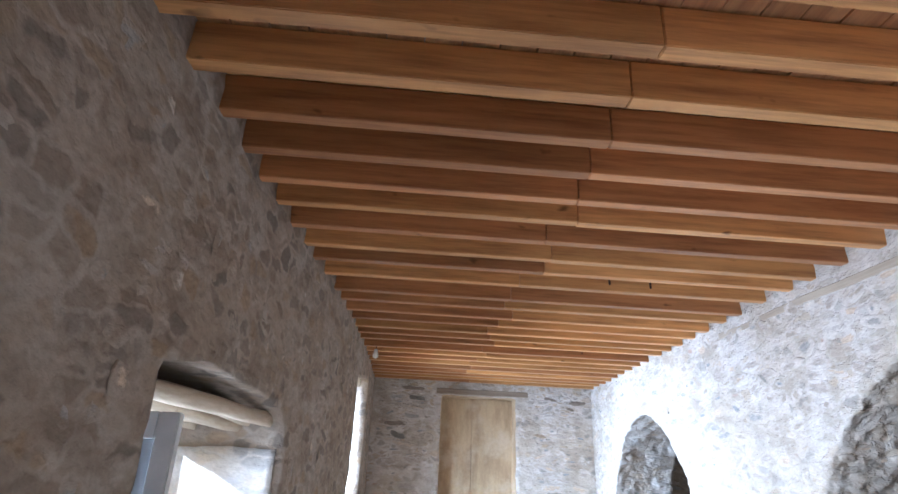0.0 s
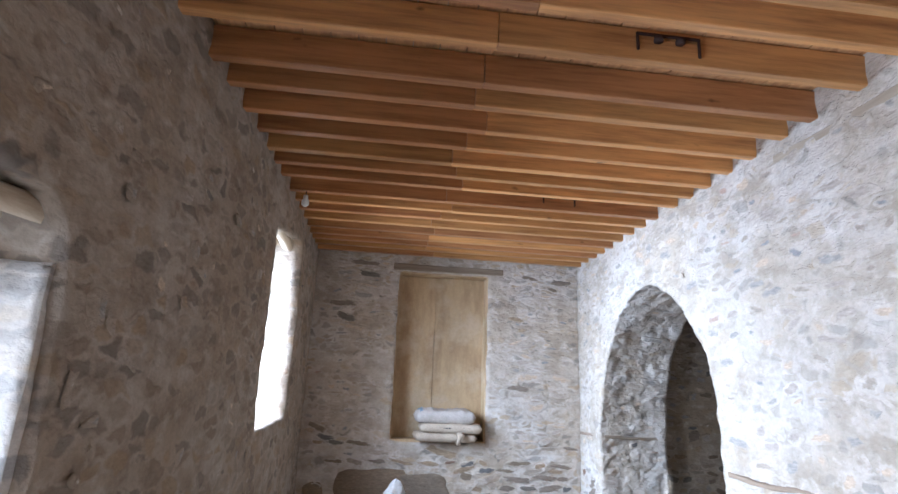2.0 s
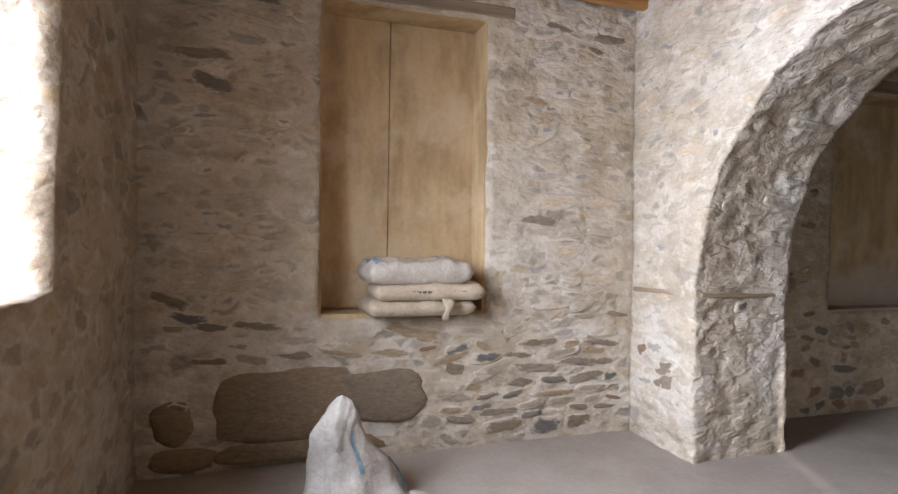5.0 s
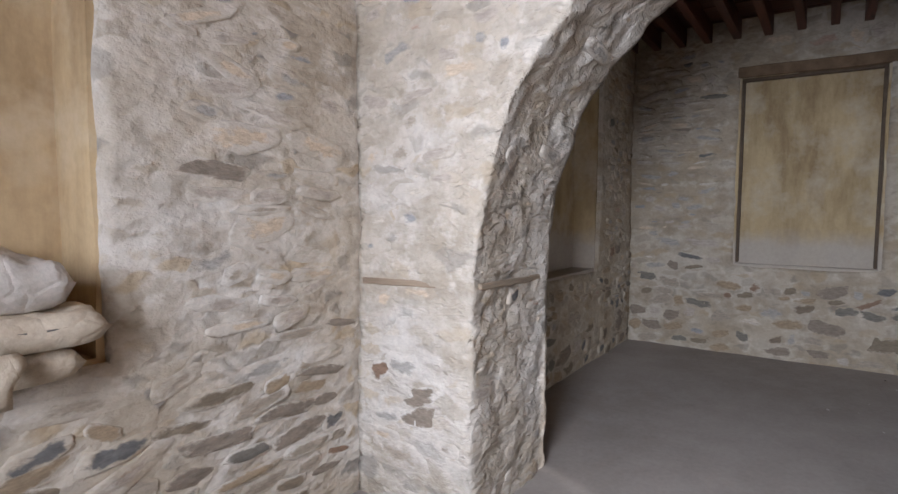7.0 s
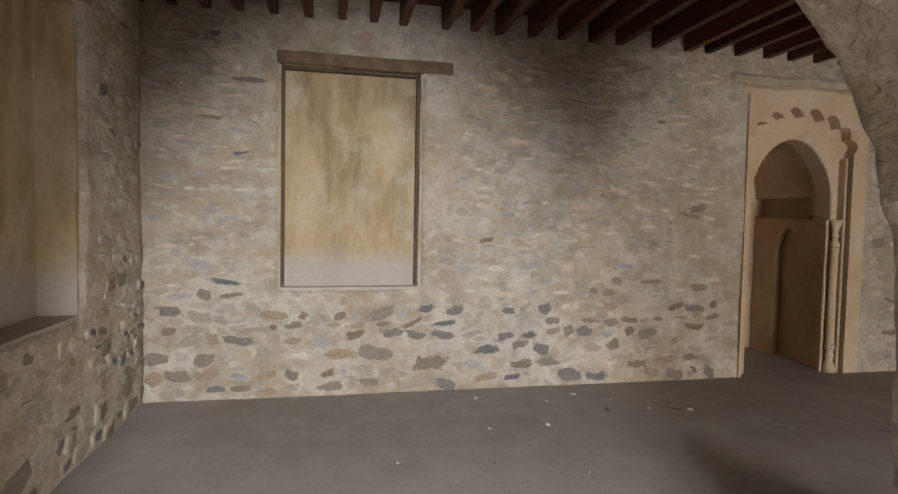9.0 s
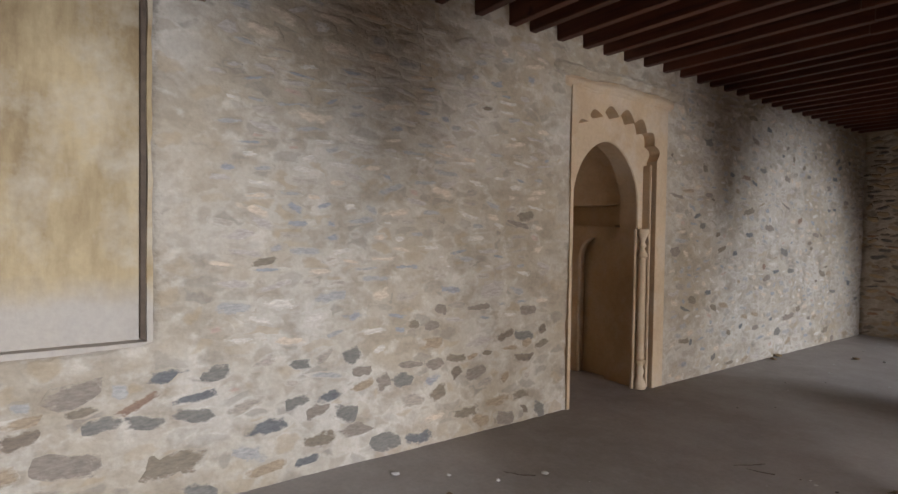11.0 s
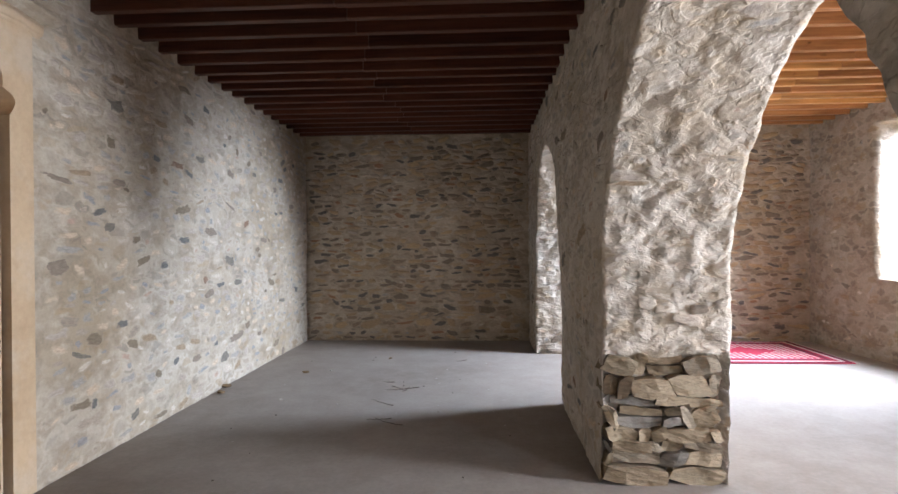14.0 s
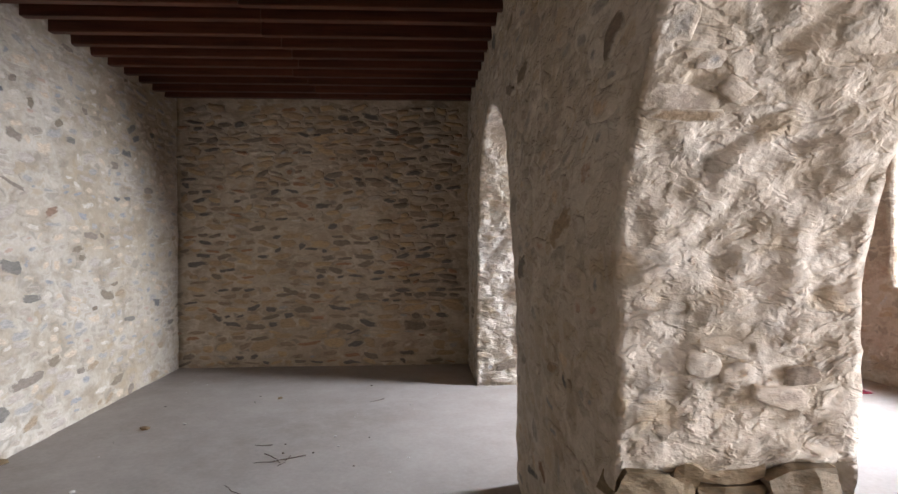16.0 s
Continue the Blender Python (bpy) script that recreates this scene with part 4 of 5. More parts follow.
# ---- cement sacks ----
def sackcloth(name, col, dirt):
    """Creased, dusty sack paper or woven plastic."""
    m, n, l, b = material(name, 0.75)
    pos = position(n)
    soil = ramp(n, l, noise_tex(n, l, pos, 7, 6, 0.7), [(0.42, 0.0), (0.68, 0.75)])
    c = blend(n, l, soil, col, dirt)
    fine = ramp(n, l, noise_tex(n, l, pos, 60, 4, 0.7), [(0.3, 0.8), (0.65, 1.0)])
    l.new(blend(n, l, 1.0, c, fine, "MULTIPLY"), b.inputs["Base Color"])
    crease = n.new("ShaderNodeTexVoronoi")
    crease.feature = "DISTANCE_TO_EDGE"
    crease.inputs["Scale"].default_value = 10
    wob = n.new("ShaderNodeVectorMath")
    wob.operation = "ADD"
    l.new(pos, wob.inputs[0])
    tex = n.new("ShaderNodeTexNoise")
    tex.inputs["Scale"].default_value = 9
    l.new(pos, tex.inputs["Vector"])
    small = n.new("ShaderNodeVectorMath")
    small.operation = "SCALE"
    small.inputs["Scale"].default_value = 0.12
    l.new(tex.outputs["Color"], small.inputs[0])
    l.new(small.outputs[0], wob.inputs[1])
    l.new(wob.outputs[0], crease.inputs["Vector"])
    first = bump(n, l, b, ramp(n, l, crease.outputs["Distance"], [(0.0, 0.0), (0.12, 1.0)]), 0.22, 0.01)
    bump(n, l, b, noise_tex(n, l, pos, 24, 5), 0.5, 0.01, first)
    return m


PAPER = sackcloth("dusty_paper", (0.54, 0.48, 0.41), (0.42, 0.37, 0.30))
PAPER_TAN = sackcloth("tan_paper", (0.50, 0.41, 0.30), (0.36, 0.285, 0.20))
PLASTIC = sackcloth("white_woven_plastic", (0.48, 0.45, 0.41), (0.31, 0.27, 0.225))
BLUE = plain("faded_blue_print", (0.25, 0.36, 0.44), 0.8, 0.5, 25)
INK = plain("dark_print", (0.10, 0.09, 0.08), 0.8, 0.3, 30)


def sack_height(u, v, L, W, H, seed):
    e = max(1 - abs(u) ** 12, 0.0) ** 0.38 * max(1 - abs(v) ** 9, 0.0) ** 0.38
    w = noise.noise(Vector((u * 2.2 + seed, v * 2.2, seed))) * 0.15 + noise.noise(Vector((u * 5, v * 5 + seed, seed))) * 0.16 - 0.10 * (1 - abs(noise.noise(Vector((u * 4 + seed, v * 5, seed * 2))))) ** 6
    return H * (0.5 + 0.5 * e) * (1 + w * e), H * (0.5 - 0.5 * e)


def sack(m, L, W, H, seed, mat, label, stripe=False, words=False):
    e = tagged(new("cement_sack"), label, "sack", "stacked sacks in the niche")
    e.matrix_basis = m
    bm = bmesh.new()
    a, b = 30, 22
    top, low = {}, {}
    for i in range(a + 1):
        for j in range(b + 1):
            u, v = 2 * i / a - 1, 2 * j / b - 1
            hi, lo = sack_height(u, v, L, W, H, seed)
            k = 1 + 0.03 * noise.noise(Vector((u * 3, v * 3, seed + 4)))
            top[i, j] = bm.verts.new((u * L / 2 * k, v * W / 2 * k, hi))
            low[i, j] = top[i, j] if i in (0, a) or j in (0, b) else bm.verts.new((u * L / 2 * k, v * W / 2 * k, max(lo - H * 0.02, 0)))
    for i in range(a):
        for j in range(b):
            bm.faces.new((top[i, j], top[i + 1, j], top[i + 1, j + 1], top[i, j + 1]))
            bm.faces.new((low[i, j + 1], low[i + 1, j + 1], low[i + 1, j], low[i, j]))
    part("bag", bm, mat, e, smooth=True)
    if stripe:
        bm = bmesh.new()
        g = []
        for i in range(7):
            u = -0.90 + 0.10 * i / 6
            g.append([])
            for j in range(b + 1):
                v = (2 * j / b - 1) * 0.93
                hi, _ = sack_height(u, v, L, W, H, seed)
                g[-1].append(bm.verts.new((u * L / 2, v * W / 2, hi + 0.004)))
        for i in range(6):
            for j in range(b):
                bm.faces.new((g[i][j], g[i + 1][j], g[i + 1][j + 1], g[i][j + 1]))
        part("printed_band", bm, BLUE, e, "faded blue printed band", True)
    if words:
        x = -L * 0.33
        rng = random.Random(seed)
        while x < L * 0.40:
            w = rng.uniform(0.018, 0.03)
            if rng.random() > 0.2:
                box("print_bar", (x, -W / 2 * 0.985, H * 0.46), (x + w, -W / 2 * 0.985 + 0.02, H * 0.58), INK, e, 0.0)
            x += w + 0.008
    return e


sx, sy, sz = 1.09, NY + 0.05, NICHE_N[2] + 0.012
sack(pose(sx - 0.02, sy, sz, 0, 0, 2), 0.70, 0.42, 0.105, 3.1, PAPER_TAN, "dusty tan paper cement sack under two others")
sack(pose(sx + 0.04, sy - 0.02, sz + 0.098, 0, 0, -2), 0.72, 0.42, 0.11, 8.3, PAPER_TAN, "tan paper cement sack with a line of dark print", words=True)
sack(pose(sx - 0.03, sy, sz + 0.20, 0, 0, 3), 0.68, 0.43, 0.155, 5.7, PAPER, "plump dusty white cement sack with a blue band", stripe=True)

# a torn strip of paper hangs out between the lower sacks
bm = bmesh.new()
rows = []
for i in range(9):
    t = i / 8
    w = 0.034 * (1 - 0.45 * t) * (1 + 0.3 * math.sin(t * 9))
    y = sy - 0.235 - 0.02 * math.sin(t * 3)
    rows.append([bm.verts.new((sx + 0.13 + k * w + 0.012 * math.sin(t * 6), y + 0.006 * abs(k), sz + 0.115 - 0.14 * t)) for k in (-1, -0.4, 0.3, 1)])
for a, b in zip(rows, rows[1:]):
    for k in range(3):
        bm.faces.new((a[k], a[k + 1], b[k + 1], b[k]))
scrap = tagged(finish("torn_paper", bm, PAPER_TAN, smooth=True), "torn strip of tan sack paper hanging over the ledge", "paper")
scrap.modifiers.new("thick", "SOLIDIFY").thickness = 0.003

# slumped sack on the floor
bag = tagged(new("slumped_sack"), "crumpled white plastic sack slumped on the floor, blue print", "sack")
bag.matrix_basis = pose(0.61, 7.62, 0.0, 0, 0, 15)


def bag_point(a, t, grow=0.0):
    r = 0.22 * (1 - t) ** 0.88 * (1 + 0.16 * math.cos(2 * a + 0.6)) + 0.045 * (1 - t * 0.3)
    r *= 1 + 0.20 * noise.noise(Vector((math.cos(a) * 1.6, math.sin(a) * 1.6, t * 3))) + 0.13 * noise.noise(Vector((math.cos(a) * 4, math.sin(a) * 4, t * 5)))
    r += 0.016 * (1 - abs(math.sin(a * 2.5 + t * 2.4 + 0.7))) ** 3 + 0.012 * (1 - abs(math.sin(a * 3 - t * 5))) ** 4
    r += grow
    lean = -0.10 * t + 0.03 * math.sin(t * 7)
    return Vector((r * math.cos(a) + lean, r * math.sin(a) + 0.03 * math.sin(t * 5), 0.55 * t + 0.03 * t * math.cos(a + 2.6) + 0.003))


bm = bmesh.new()
na, nt = 44, 30
g = [[bm.verts.new(bag_point(2 * math.pi * i / na, j / nt)) for i in range(na)] for j in range(nt + 1)]
for j in range(nt):
    for i in range(na):
        bm.faces.new((g[j][i], g[j][(i + 1) % na], g[j + 1][(i + 1) % na], g[j + 1][i]))
bm.faces.new(g[-1])
bm.faces.new(g[0][::-1])
part("bag", bm, PLASTIC, bag, smooth=True)
for x, y, s, h in ((-0.02, -0.33, 0.13, 0.035), (0.24, -0.16, 0.09, 0.05), (-0.25, -0.12, 0.08, 0.03), (0.10, -0.36, 0.07, 0.02)):
    bm = bmesh.new()
    bmesh.ops.create_icosphere(bm, subdivisions=3, radius=1)
    for v in bm.verts:
        k = 1 + 0.35 * noise.noise(v.co * 2.2 + Vector((x * 9, y * 9, 0)))
        v.co = Vector((x + v.co.x * s * k, y + v.co.y * s * k * 0.8, max(v.co.z, -0.02) * h * k + 0.004))
    part("torn_fold", bm, PLASTIC, bag, "torn dusty fold of the sack", True)
for a0, a1, t0, t1 in ((-0.75, -0.35, 0.08, 0.40), (-1.75, -1.6, 0.35, 0.75)):
    bm = bmesh.new()
    g = [[bm.verts.new(bag_point(a0 + (a1 - a0) * i / 6 + 0.3 * j / 10, t0 + (t1 - t0) * j / 10, 0.004)) for i in range(7)] for j in range(11)]
    for j in range(10):
        for i in range(6):
            bm.faces.new((g[j][i], g[j][i + 1], g[j + 1][i + 1], g[j + 1][i]))
    part("print", bm, BLUE, bag, "faded blue print", True)

# ---- rug ----
RED = plain("red_pile", (0.36, 0.025, 0.055), 0.95, 0.3, 40)
MAROON = plain("dark_red_pile", (0.12, 0.012, 0.03), 0.95, 0.3, 40)
CREAM = plain("cream_pile", (0.55, 0.46, 0.42), 0.95, 0.25, 40)
rug = tagged(new("rug"), "red patterned woven prayer rug with cream motifs, lying flat", "rug")
RX0, RX1, RY0, RY1 = -0.22, 1.55, -3.70, -2.20
box("field", (RX0, RY0, 0.008), (RX1, RY1, 0.018), RED, rug, 0.003)
for i, (inset, w, mm) in enumerate(((0.02, 0.04, MAROON), (0.075, 0.035, CREAM), (0.17, 0.05, MAROON))):
    a, b, c, d = RX0 + inset, RX1 - inset, RY0 + inset, RY1 - inset
    z0, z1 = 0.0182, 0.0205 + 0.0003 * i
    for lo, hi in (((a, c), (b, c + w)), ((a, d - w), (b, d)), ((a, c + w), (a + w, d - w)), ((b - w, c + w), (b, d - w))):
        box("border", (*lo, z0), (*hi, z1), mm, rug, 0.0)
bm = bmesh.new()
for i in range(17):
    for j in range(13):
        x, y = RX0 + 0.27 + 0.077 * i, RY0 + 0.28 + 0.078 * j
        if abs(i - 8) / 8 + abs(j - 6) / 6 < 0.55:
            continue
        f = bm.faces.new([bm.verts.new((x + dx, y + dy, 0.0182)) for dx, dy in ((0.026, 0), (0, 0.03), (-0.026, 0), (0, -0.03))])
        for v in bmesh.ops.extrude_face_region(bm, geom=[f])["geom"]:
            if isinstance(v, bmesh.types.BMVert):
                v.co.z = 0.0205
part("motif", bm, CREAM, rug, "lattice of small cream lozenges")
for k in range(46):
    y = RY0 + 0.02 + (RY1 - RY0 - 0.04) * k / 45
    box("fringe", (RX0 - 0.05, y - 0.004, 0.008), (RX0 + 0.003, y + 0.004, 0.013), CREAM, rug, 0.0)

# ---- fittings on the joists ----
IRON = plain("dark_iron", (0.07, 0.04, 0.03), 0.7, 0.3, 30, 0.4)
CERAMIC = plain("white_ceramic", (0.75, 0.74, 0.70), 0.35, 0.1, 10)


def hook(x, y, z, w):
    """A bent iron strap spiked to the side of a joist."""
    e = tagged(new("iron_strap"), "bent dark iron strap spiked to a joist", "bracket", "straps on the joists")
    for a, b in (((x - w / 2, y - 0.012, z), (x - w / 2 + 0.014, y, z + 0.085)), ((x + w / 2 - 0.014, y - 0.012, z - 0.01), (x + w / 2, y, z + 0.09)), ((x - w / 2, y - 0.014, z + 0.085), (x + w / 2, y, z + 0.10))):
        box("strap", a, b, IRON, e, 0.003)
    for dx in (-0.055, 0.06):
        turned("bolt", [(0.022, z + 0.052), (0.026, z + 0.062), (0.024, z + 0.078), (0.012, z + 0.084)], x + dx, y - 0.012, IRON, e, 8)
    return e


hook(1.58, 3.83 - 0.037, joist_z(3.83) + 0.045, 0.34)
hook(1.75, 6.10 - 0.037, joist_z(6.10) + 0.045, 0.30)
hook(5.0, 1.30, 3.11, 0.34)
holder = tagged(new("lamp_holder"), "small white ceramic lamp holder hanging below the joists", "lamp holder")
turned("socket", [(0.012, 2.94), (0.03, 2.955), (0.032, 2.99), (0.02, 3.01), (0.02, 3.04)], -0.46, 6.1, CERAMIC, holder, 10)
turned("cord", [(0.004, 3.041), (0.004, joist_z(6.1) + 0.01)], -0.46, 6.1, IRON, holder, 6)

# ---- rubble stones in the walls, last ----
FU, FV = Vector((0, 1, 0)), Vector((0, 0, 1))
FX = Vector((1, 0, 0))


def blocker(holes, margin):
    def f(u, v):
        for h in holes:
            if inside(h, u, v) or nearest(h, u, v)[1] < margin:
                return True
        return False
    return f


def low_bare(full, high, edge):
    return lambda v: full if v < edge - 0.12 else (high if v > edge + 0.15 else (full + high) / 2)


LONG = ((0.05, 0.095), (0.11, 0.34))
# north wall of the west aisle
st = lay_rows(-0.54, 2.66, 0.0, 3.0, *LONG, 0.95, blocker([rect_outline(0.38, 1.72, 0.885, 2.96), rect_outline(-0.20, 1.14, 0.03, 0.58)], 0.02), 1)
set_stones(north_wall, st, lambda u, v: (Vector((u, NY, v)), FX, FV, Vector((0, -1, 0))), lambda u, v: abs(u - 1.4) + v, (0.004, 0.016), low_bare(0.95, 0.10, 0.8), 1)
# the long boulder at the foot of that wall, and its neighbours
def boulder(wall, u, v, w, h, deep, seed):
    """A long rounded boulder that shows in the foot of the wall."""
    bm = bmesh.new()
    rings, n, m = [], 26, 6
    for j in range(m + 1):
        t = j / m
        r = math.sqrt(max(1 - t * t, 0)) if j < m else 0
        rr = 1 - 0.28 * t ** 2 if j < m else 0.3
        ring = []
        for i in range(n):
            a = 2 * math.pi * i / n
            c, s = math.cos(a), math.sin(a)
            k = 0.5 / (abs(c) ** 3.5 + abs(s) ** 3.5) ** (1 / 3.5) * (1 + 0.15 * noise.noise(Vector((c * 1.7 + seed, s * 1.7, 0))) + 0.05 * noise.noise(Vector((c * 5, s * 5, seed))))
            x, z = u + w * k * c * rr, v + h * k * s * rr
            ring.append(bm.verts.new((x, NY + 0.02 - deep * (t ** 0.6) + 0.035 * noise.noise(Vector((x * 5, z * 8, seed))), z)))
        rings.append(ring)
    for a, b in zip(rings, rings[1:]):
        for i in range(n):
            bm.faces.new((a[i], a[(i + 1) % n], b[(i + 1) % n], b[i]))
    bm.faces.new(rings[-1])
    bmesh.ops.recalc_face_normals(bm, faces=bm.faces)
    return part("stone", bm, BOULDER, wall, "long dark brown boulder", True)


boulder(north_wall, 0.30, 0.36, 0.98, 0.46, 0.04, 3)
boulder(north_wall, 0.84, 0.38, 0.62, 0.34, 0.045, 14)
boulder(north_wall, 0.35, 0.09, 1.05, 0.13, 0.05, 21)
boulder(north_wall, -0.36, 0.30, 0.22, 0.26, 0.04, 8)
boulder(north_wall, -0.30, 0.09, 0.34, 0.14, 0.04, 5)
# north wall of the east aisle
st = lay_rows(3.5, EX, 0.0, 3.0, (0.05, 0.11), (0.08, 0.22), 0.78, blocker([rect_outline(4.40, 5.9, 0.83, 2.77)], 0.02), 2)
set_stones(north_east_wall, st, lambda u, v: (Vector((u, NY2, v)), FX, FV, Vector((0, -1, 0))), lambda u, v: abs(u - 5.5) + v, (0.006, 0.022), low_bare(0.8, 0.2, 0.9), 2, 1.0, "cream")
# east wall
mih_block = [rect_outline(5.74, 7.12, 0.87, 2.82), rect_outline(1.42, 3.0, -0.1, 2.88)]
face_e = lambda u, v: (Vector((EX, u, v)), FU, FV, Vector((-1, 0, 0)))
st = lay_rows(2.9, NY2, 0.0, 0.80, (0.065, 0.15), (0.09, 0.29), 0.86, blocker(mih_block + [rect_outline(5.68, 6.12, 0.16, 0.33)], 0.01), 3)
st.append((5.90, 0.245, 0.42, 0.16, -3))
st += lay_rows(2.9, NY2, 0.78, 3.05, (0.04, 0.10), (0.10, 0.30), 0.88, blocker(mih_block, 0.02), 33)
set_stones(east_wall, st, face_e, lambda u, v: abs(u - 4.6) * 0.7 + v, (0.003, 0.011), low_bare(0.88, 0.04, 0.82), 3, 1.0, "cream", most=190)
st = lay_rows(SY, 1.45, 0.0, 3.05, (0.045, 0.11), (0.08, 0.25), 0.9, blocker(mih_block, 0.02), 34)
set_stones(east_wall, st, face_e, lambda u, v: abs(u - 0.6) * 0.7 + v, (0.003, 0.011), low_bare(0.2, 0.12, 0.6), 35, 1.0, "cream", most=110)
# south wall
st = lay_rows(-0.58, EX, 0.0, 3.05, (0.045, 0.085), (0.08, 0.24), 0.92, lambda u, v: 2.65 < u < 3.48, 4)
set_stones(south_wall, st, lambda u, v: (Vector((u, SY, v)), FX, FV, Vector((0, 1, 0))), lambda u, v: abs(u - 5.2) + v * 0.5, (0.010, 0.028), lambda v: 0.92, 4, 1.0, "brown")
# west wall
st = lay_rows(SY, NY, 0.0, 3.05, (0.06, 0.13), (0.09, 0.30), 0.34, blocker(west_holes, 0.05), 5)
set_stones(west_wall, st, lambda u, v: (Vector((west_x(u) - 0.004, u, v)), FU, FV, FX), lambda u, v: abs(u - 4.0) * 0.6 + abs(v - 1.8), (0.001, 0.006), lambda v: 0.10, 5, 1.0, "tan")
# arcade, both faces
st = lay_rows(SY, NY, 0.0, 3.05, (0.055, 0.13), (0.09, 0.30), 0.74, blocker(arch_holes, 0.04), 6)
set_stones(arcade, st, lambda u, v: (Vector((arcade_w(u), u, v)), FU, FV, Vector((-1, 0, 0))), lambda u, v: abs(u - 5.5) * 0.6 + abs(v - 1.6), (0.002, 0.011), low_bare(0.35, 0.0, 0.9), 6, 1.15)
st = lay_rows(SY, NY2, 0.0, 3.05, (0.06, 0.13), (0.10, 0.30), 0.66, blocker(arch_holes, 0.04), 7)
set_stones(arcade, st, lambda u, v: (Vector((arcade_e(u), u + pier_skew(u, v, 1.0), v)), FU, FV, FX), lambda u, v: abs(u - 0.5) * 0.6 + abs(v - 1.4), (0.004, 0.014), lambda v: 0.09, 7, 1.15)


# jambs and soffits of the arches
def around(outline):
    run = [0.0]
    for (a, b), (c, d) in zip(outline, outline[1:]):
        run.append(run[-1] + math.hypot(c - a, d - b))

    def at(s):
        for i in range(len(run) - 1):
            if run[i + 1] >= s:
                t = (s - run[i]) / max(run[i + 1] - run[i], 1e-6)
                (a, b), (c, d) = outline[i], outline[i + 1]
                tan = Vector((0, c - a, d - b)).normalized()
                return a + (c - a) * t, b + (d - b) * t, tan
        (a, b), (c, d) = outline[-2], outline[-1]
        return c, d, Vector((0, c - a, d - b)).normalized()
    return run[-1], at


for n_arch, h in enumerate(arch_holes):
    total, at = around(h)

    def spot(u, s, at=at):
        y, z, tan = at(s)
        out = tan.cross(FX) * -1
        mid = Vector((0, (ARCHES[n_arch][0] + ARCHES[n_arch][1]) / 2 - y, 1.3 - z))
        if out.dot(mid) < 0:
            out = -out
        w, e = arcade_w(y), arcade_e(y)
        t = u / 0.8
        return Vector((w + (e - w) * t, y + (pier_skew(y, z, t) if z > 0.82 or n_arch != 1 else 0.0), z)), FX, tan, out

    bare_foot = (lambda u, s: n_arch == 1 and s > total - 1.12) if n_arch == 1 else (lambda u, s: False)
    st = lay_rows(0.03, 0.77, 0.32, total - 0.3, (0.04, 0.10), (0.08, 0.24), 0.24, bare_foot, 20 + n_arch)
    set_stones(arcade, st, spot, lambda u, s: abs(s - 2), (0.004, 0.014), lambda s: 0.05, 30 + n_arch, 1.15, "pale", True)

# the bare dry-laid foot of the middle pier, where the render has fallen off
rngp = random.Random(77)
yj = ARCHES[1][0] + 0.01


def wedge(x, z, w, h, front):
    """One angular dry-laid stone whose face stands at front."""
    bm = bmesh.new()
    add_box(bm, (x - w / 2, front - 0.13, z - h / 2), (x + w / 2, front, z + h / 2))
    bmesh.ops.subdivide_edges(bm, edges=bm.edges, cuts=2, use_grid_fill=True)
    sl, sr, tw = rngp.uniform(-0.45, 0.45), rngp.uniform(-0.5, 0.5), rngp.uniform(-0.15, 0.15)
    for v in bm.verts:
        a, b = (v.co.x - x) / w, (v.co.z - z) / h
        v.co.z += a * sl * h + (0.12 * h * (1 if b < 0 else -1) if abs(a) > 0.4 and abs(b) > 0.4 else 0)
        v.co.x += b * sr * h
        v.co.y += tw * a * 0.2 + noise.noise(v.co * 11) * 0.014
        v.co += noise.noise_vector(v.co * 9) * 0.014 + noise.noise_vector(v.co * 23) * 0.010
    return part("stone", bm, DRY, arcade)


wedge(3.24, 0.055, 0.36, 0.10, yj + 0.02)
wedge(2.88, 0.05, 0.30, 0.09, yj)
z = 0.115
while z < 0.76:
    h = rngp.choice((0.06, 0.08, 0.10, 0.125))
    x = arcade_w(yj) + 0.04 + rngp.uniform(0, 0.03)
    while x < arcade_e(yj) - 0.05:
        w = min(rngp.choice((0.07, 0.11, 0.15, 0.19, 0.25)) * rngp.uniform(0.85, 1.15), arcade_e(yj) - 0.015 - x)
        if h > 0.1 and rngp.random() < 0.35:
            wedge(x + w / 2, z + h * 0.27, w, h * 0.46, yj + rngp.uniform(-0.035, 0.015))
            wedge(x + w / 2, z + h * 0.76, w * 0.9, h * 0.42, yj + rngp.uniform(-0.035, 0.015))
        else:
            wedge(x + w / 2, z + h / 2 + rngp.uniform(-0.008, 0.008), w * 1.0, h * rngp.uniform(0.88, 1.06), yj + rngp.uniform(-0.03, 0.025))
        x += w + rngp.uniform(0.0, 0.01)
    z += h

# ---- litter on the floor ----
TWIG = plain("dry_twig", (0.12, 0.085, 0.06), 0.9, 0.3, 30)
CHIP = plain("pale_chip", (0.55, 0.50, 0.44), 0.9, 0.3, 30)
LEAF = plain("dry_leaf", (0.22, 0.15, 0.08), 0.9, 0.3, 30)
lit = random.Random(9)


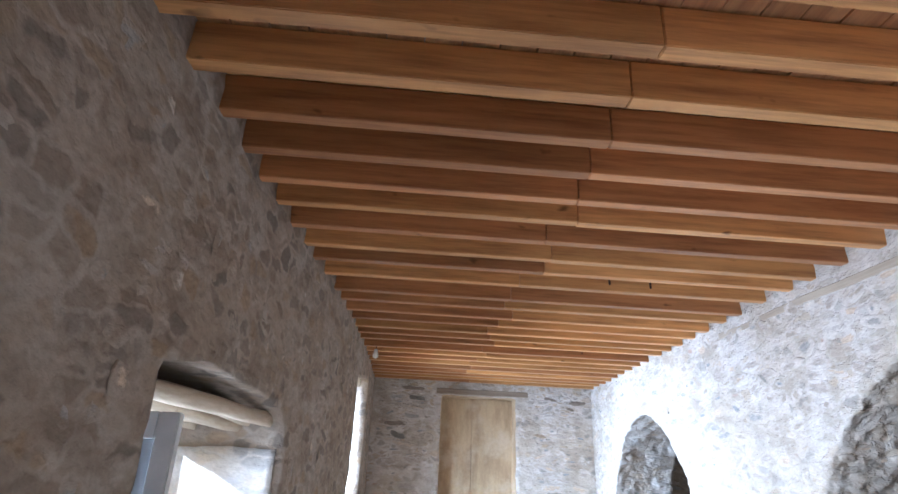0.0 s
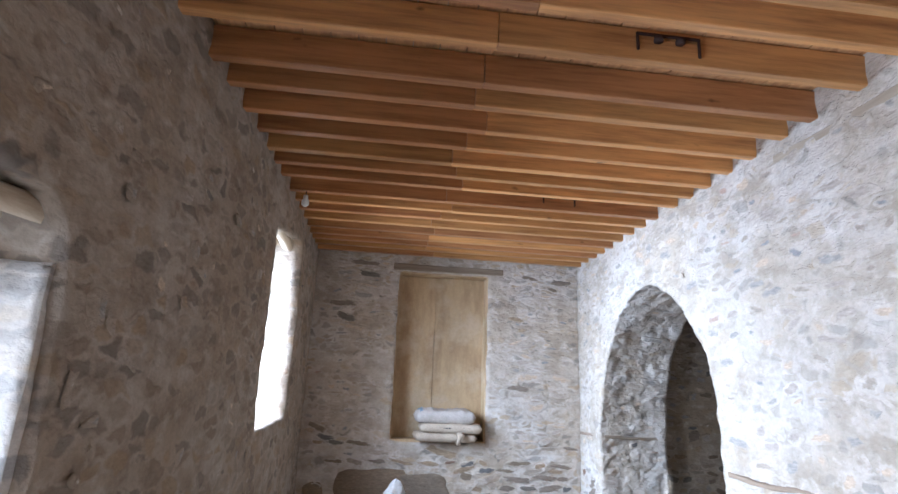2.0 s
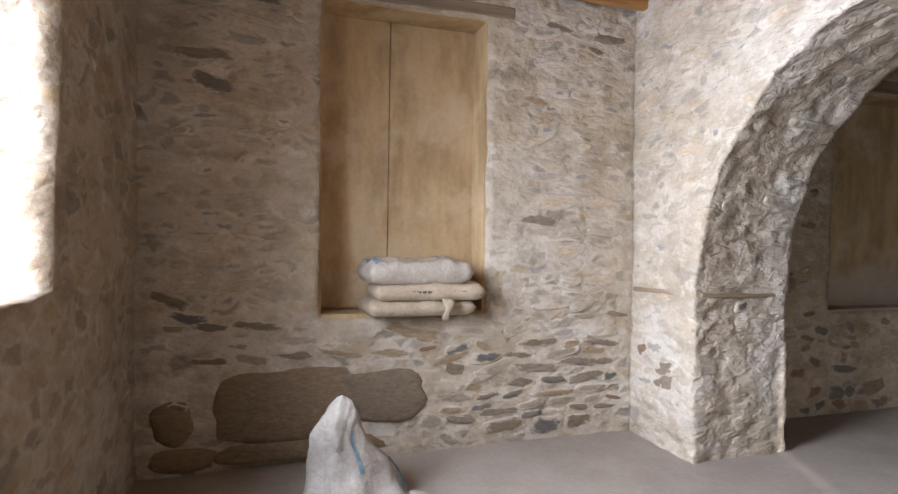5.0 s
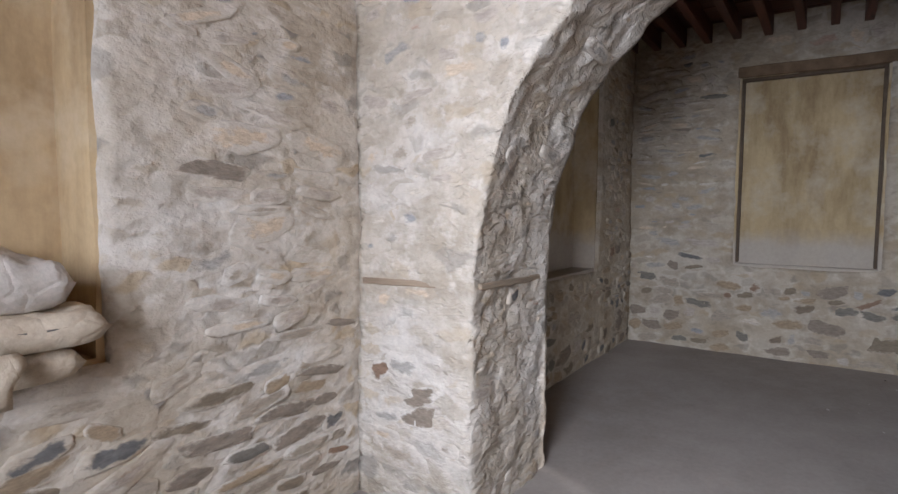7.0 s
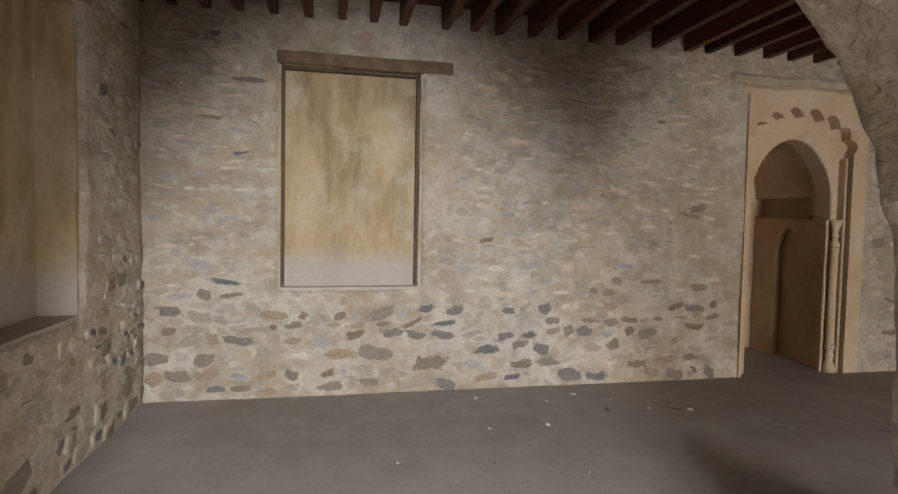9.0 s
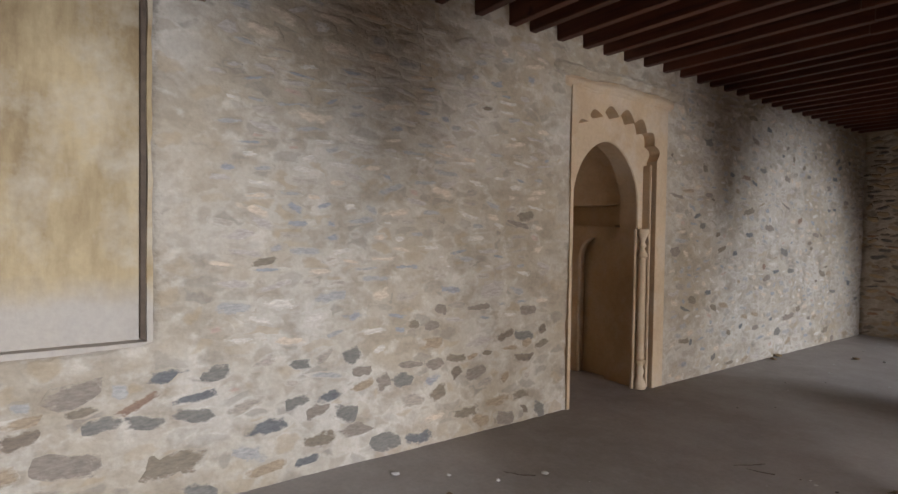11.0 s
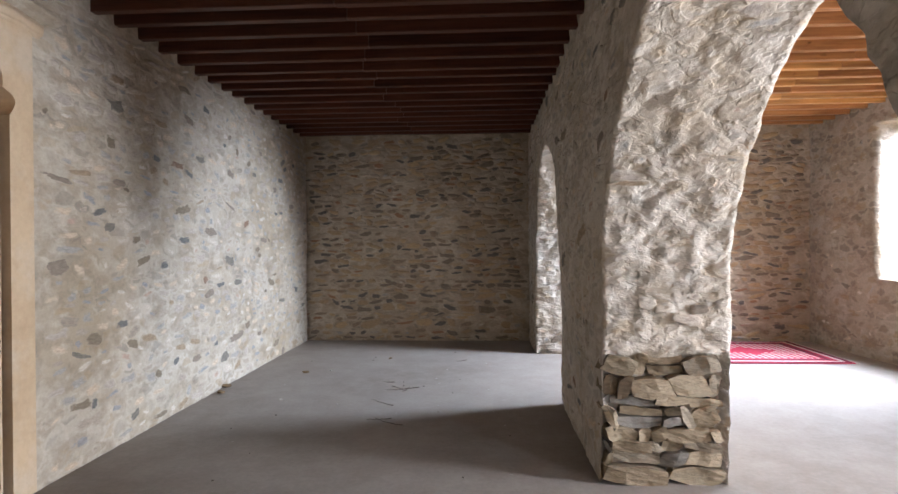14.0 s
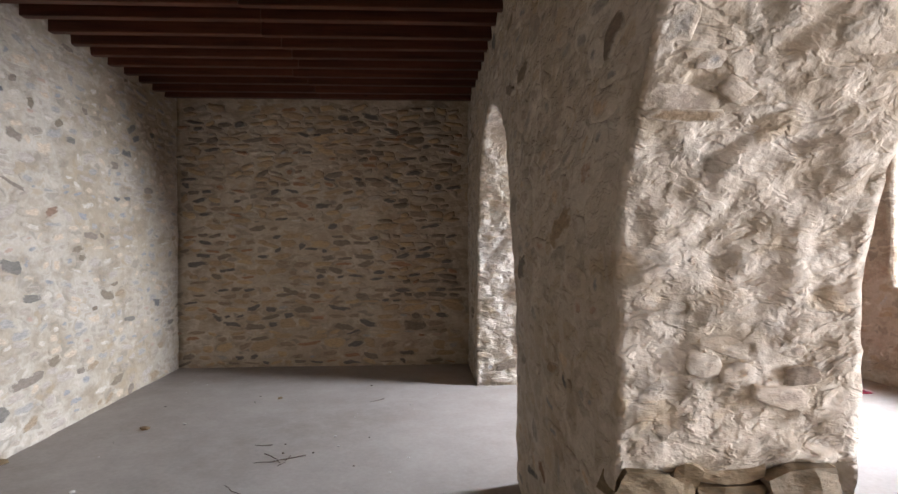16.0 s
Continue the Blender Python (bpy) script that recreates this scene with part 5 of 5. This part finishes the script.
def twig(x, y, length, turn, label="thin dry brown twig lying on the concrete floor"):
    bm = bmesh.new()
    seg, n = 6, 5
    rings = []
    for i in range(seg + 1):
        t = i / seg
        c = Vector((length * (t - 0.5), 0.05 * length * math.sin(t * 5 + x), 0.004)) + Vector((0, noise.noise(Vector((t * 3, x, y))) * 0.1 * length, 0))
        r = 0.004 * (1 - 0.6 * t)
        rings.append([bm.verts.new(c + Vector((0, math.cos(2 * math.pi * k / n), math.sin(2 * math.pi * k / n) + 0.2)) * r) for k in range(n)])
    for a, b in zip(rings, rings[1:]):
        for k in range(n):
            bm.faces.new((a[k], a[(k + 1) % n], b[(k + 1) % n], b[k]))
    bm.faces.new(rings[0][::-1])
    bm.faces.new(rings[-1])
    ob = tagged(finish("twig", bm, TWIG, smooth=True), label, "twig", "litter on the floor")
    ob.matrix_basis = pose(x, y, 0.004, 0, 0, turn)
    return ob


def chip(x, y, size, mat, name, label):
    bm = bmesh.new()
    bmesh.ops.create_icosphere(bm, subdivisions=1, radius=1)
    for v in bm.verts:
        v.co += noise.noise_vector(v.co * 1.3 + Vector((x, y, 0))) * 0.45
        v.co = Vector((v.co.x * size, v.co.y * size * 0.7, max(v.co.z, -0.6) * size * 0.4))
    ob = tagged(finish(name, bm, mat), label, name, "litter on the floor")
    ob.matrix_basis = pose(x, y, 0.006 + size * 0.2, 0, 0, lit.uniform(0, 360))
    return ob


twig_spots = ((4.94, -0.92, 0.34, 20), (4.99, -0.95, 0.22, 130), (4.90, -0.90, 0.18, 75), (4.92, 0.12, 0.30, -35), (5.00, 0.05, 0.2, 10), (5.33, 2.72, 0.22, 60),
              (5.24, 2.77, 0.16, 20), (5.06, -0.44, 0.30, -40), (5.12, -1.19, 0.12, 0), (4.40, -2.28, 0.14, 30), (4.66, 2.41, 0.10, 70), (4.10, 2.40, 0.25, 100), (6.07, 4.04, 0.2, 40))
for x, y, length, turn in twig_spots:
    twig(x, y, length, turn)
for x, y, s in ((6.13, -1.60, 0.045), (6.70, -0.72, 0.05), (5.30, -2.39, 0.03), (4.64, 2.43, 0.035), (6.75, -0.96, 0.06), (6.08, 4.55, 0.03)):
    chip(x, y, s, LEAF, "dry_leaf", "curled dry brown leaf on the concrete floor")
for x, y, s in ((5.88, -1.70, 0.022), (4.64, -1.35, 0.014), (6.02, -0.50, 0.02), (5.46, -0.37, 0.014), (4.96, 2.69, 0.012), (6.51, 5.50, 0.022), (5.84, 5.57, 0.018), (5.85, 5.14, 0.03),
                (6.49, 4.66, 0.028), (5.99, 3.90, 0.03), (4.55, -1.79, 0.012), (4.59, -1.15, 0.012), (4.09, -0.91, 0.012), (6.08, 4.2, 0.02), (6.3, 4.4, 0.016), (6.35, 4.95, 0.016)):
    chip(x, y, s, CHIP, "mortar_crumb", "small pale crumb of fallen mortar on the floor")
for _ in range(70):
    chip(lit.uniform(3.8, 6.5), lit.uniform(-3.3, 6.5), lit.uniform(0.005, 0.012), TWIG if lit.random() < 0.5 else CHIP, "grit", "speck of grit on the dusty concrete floor")
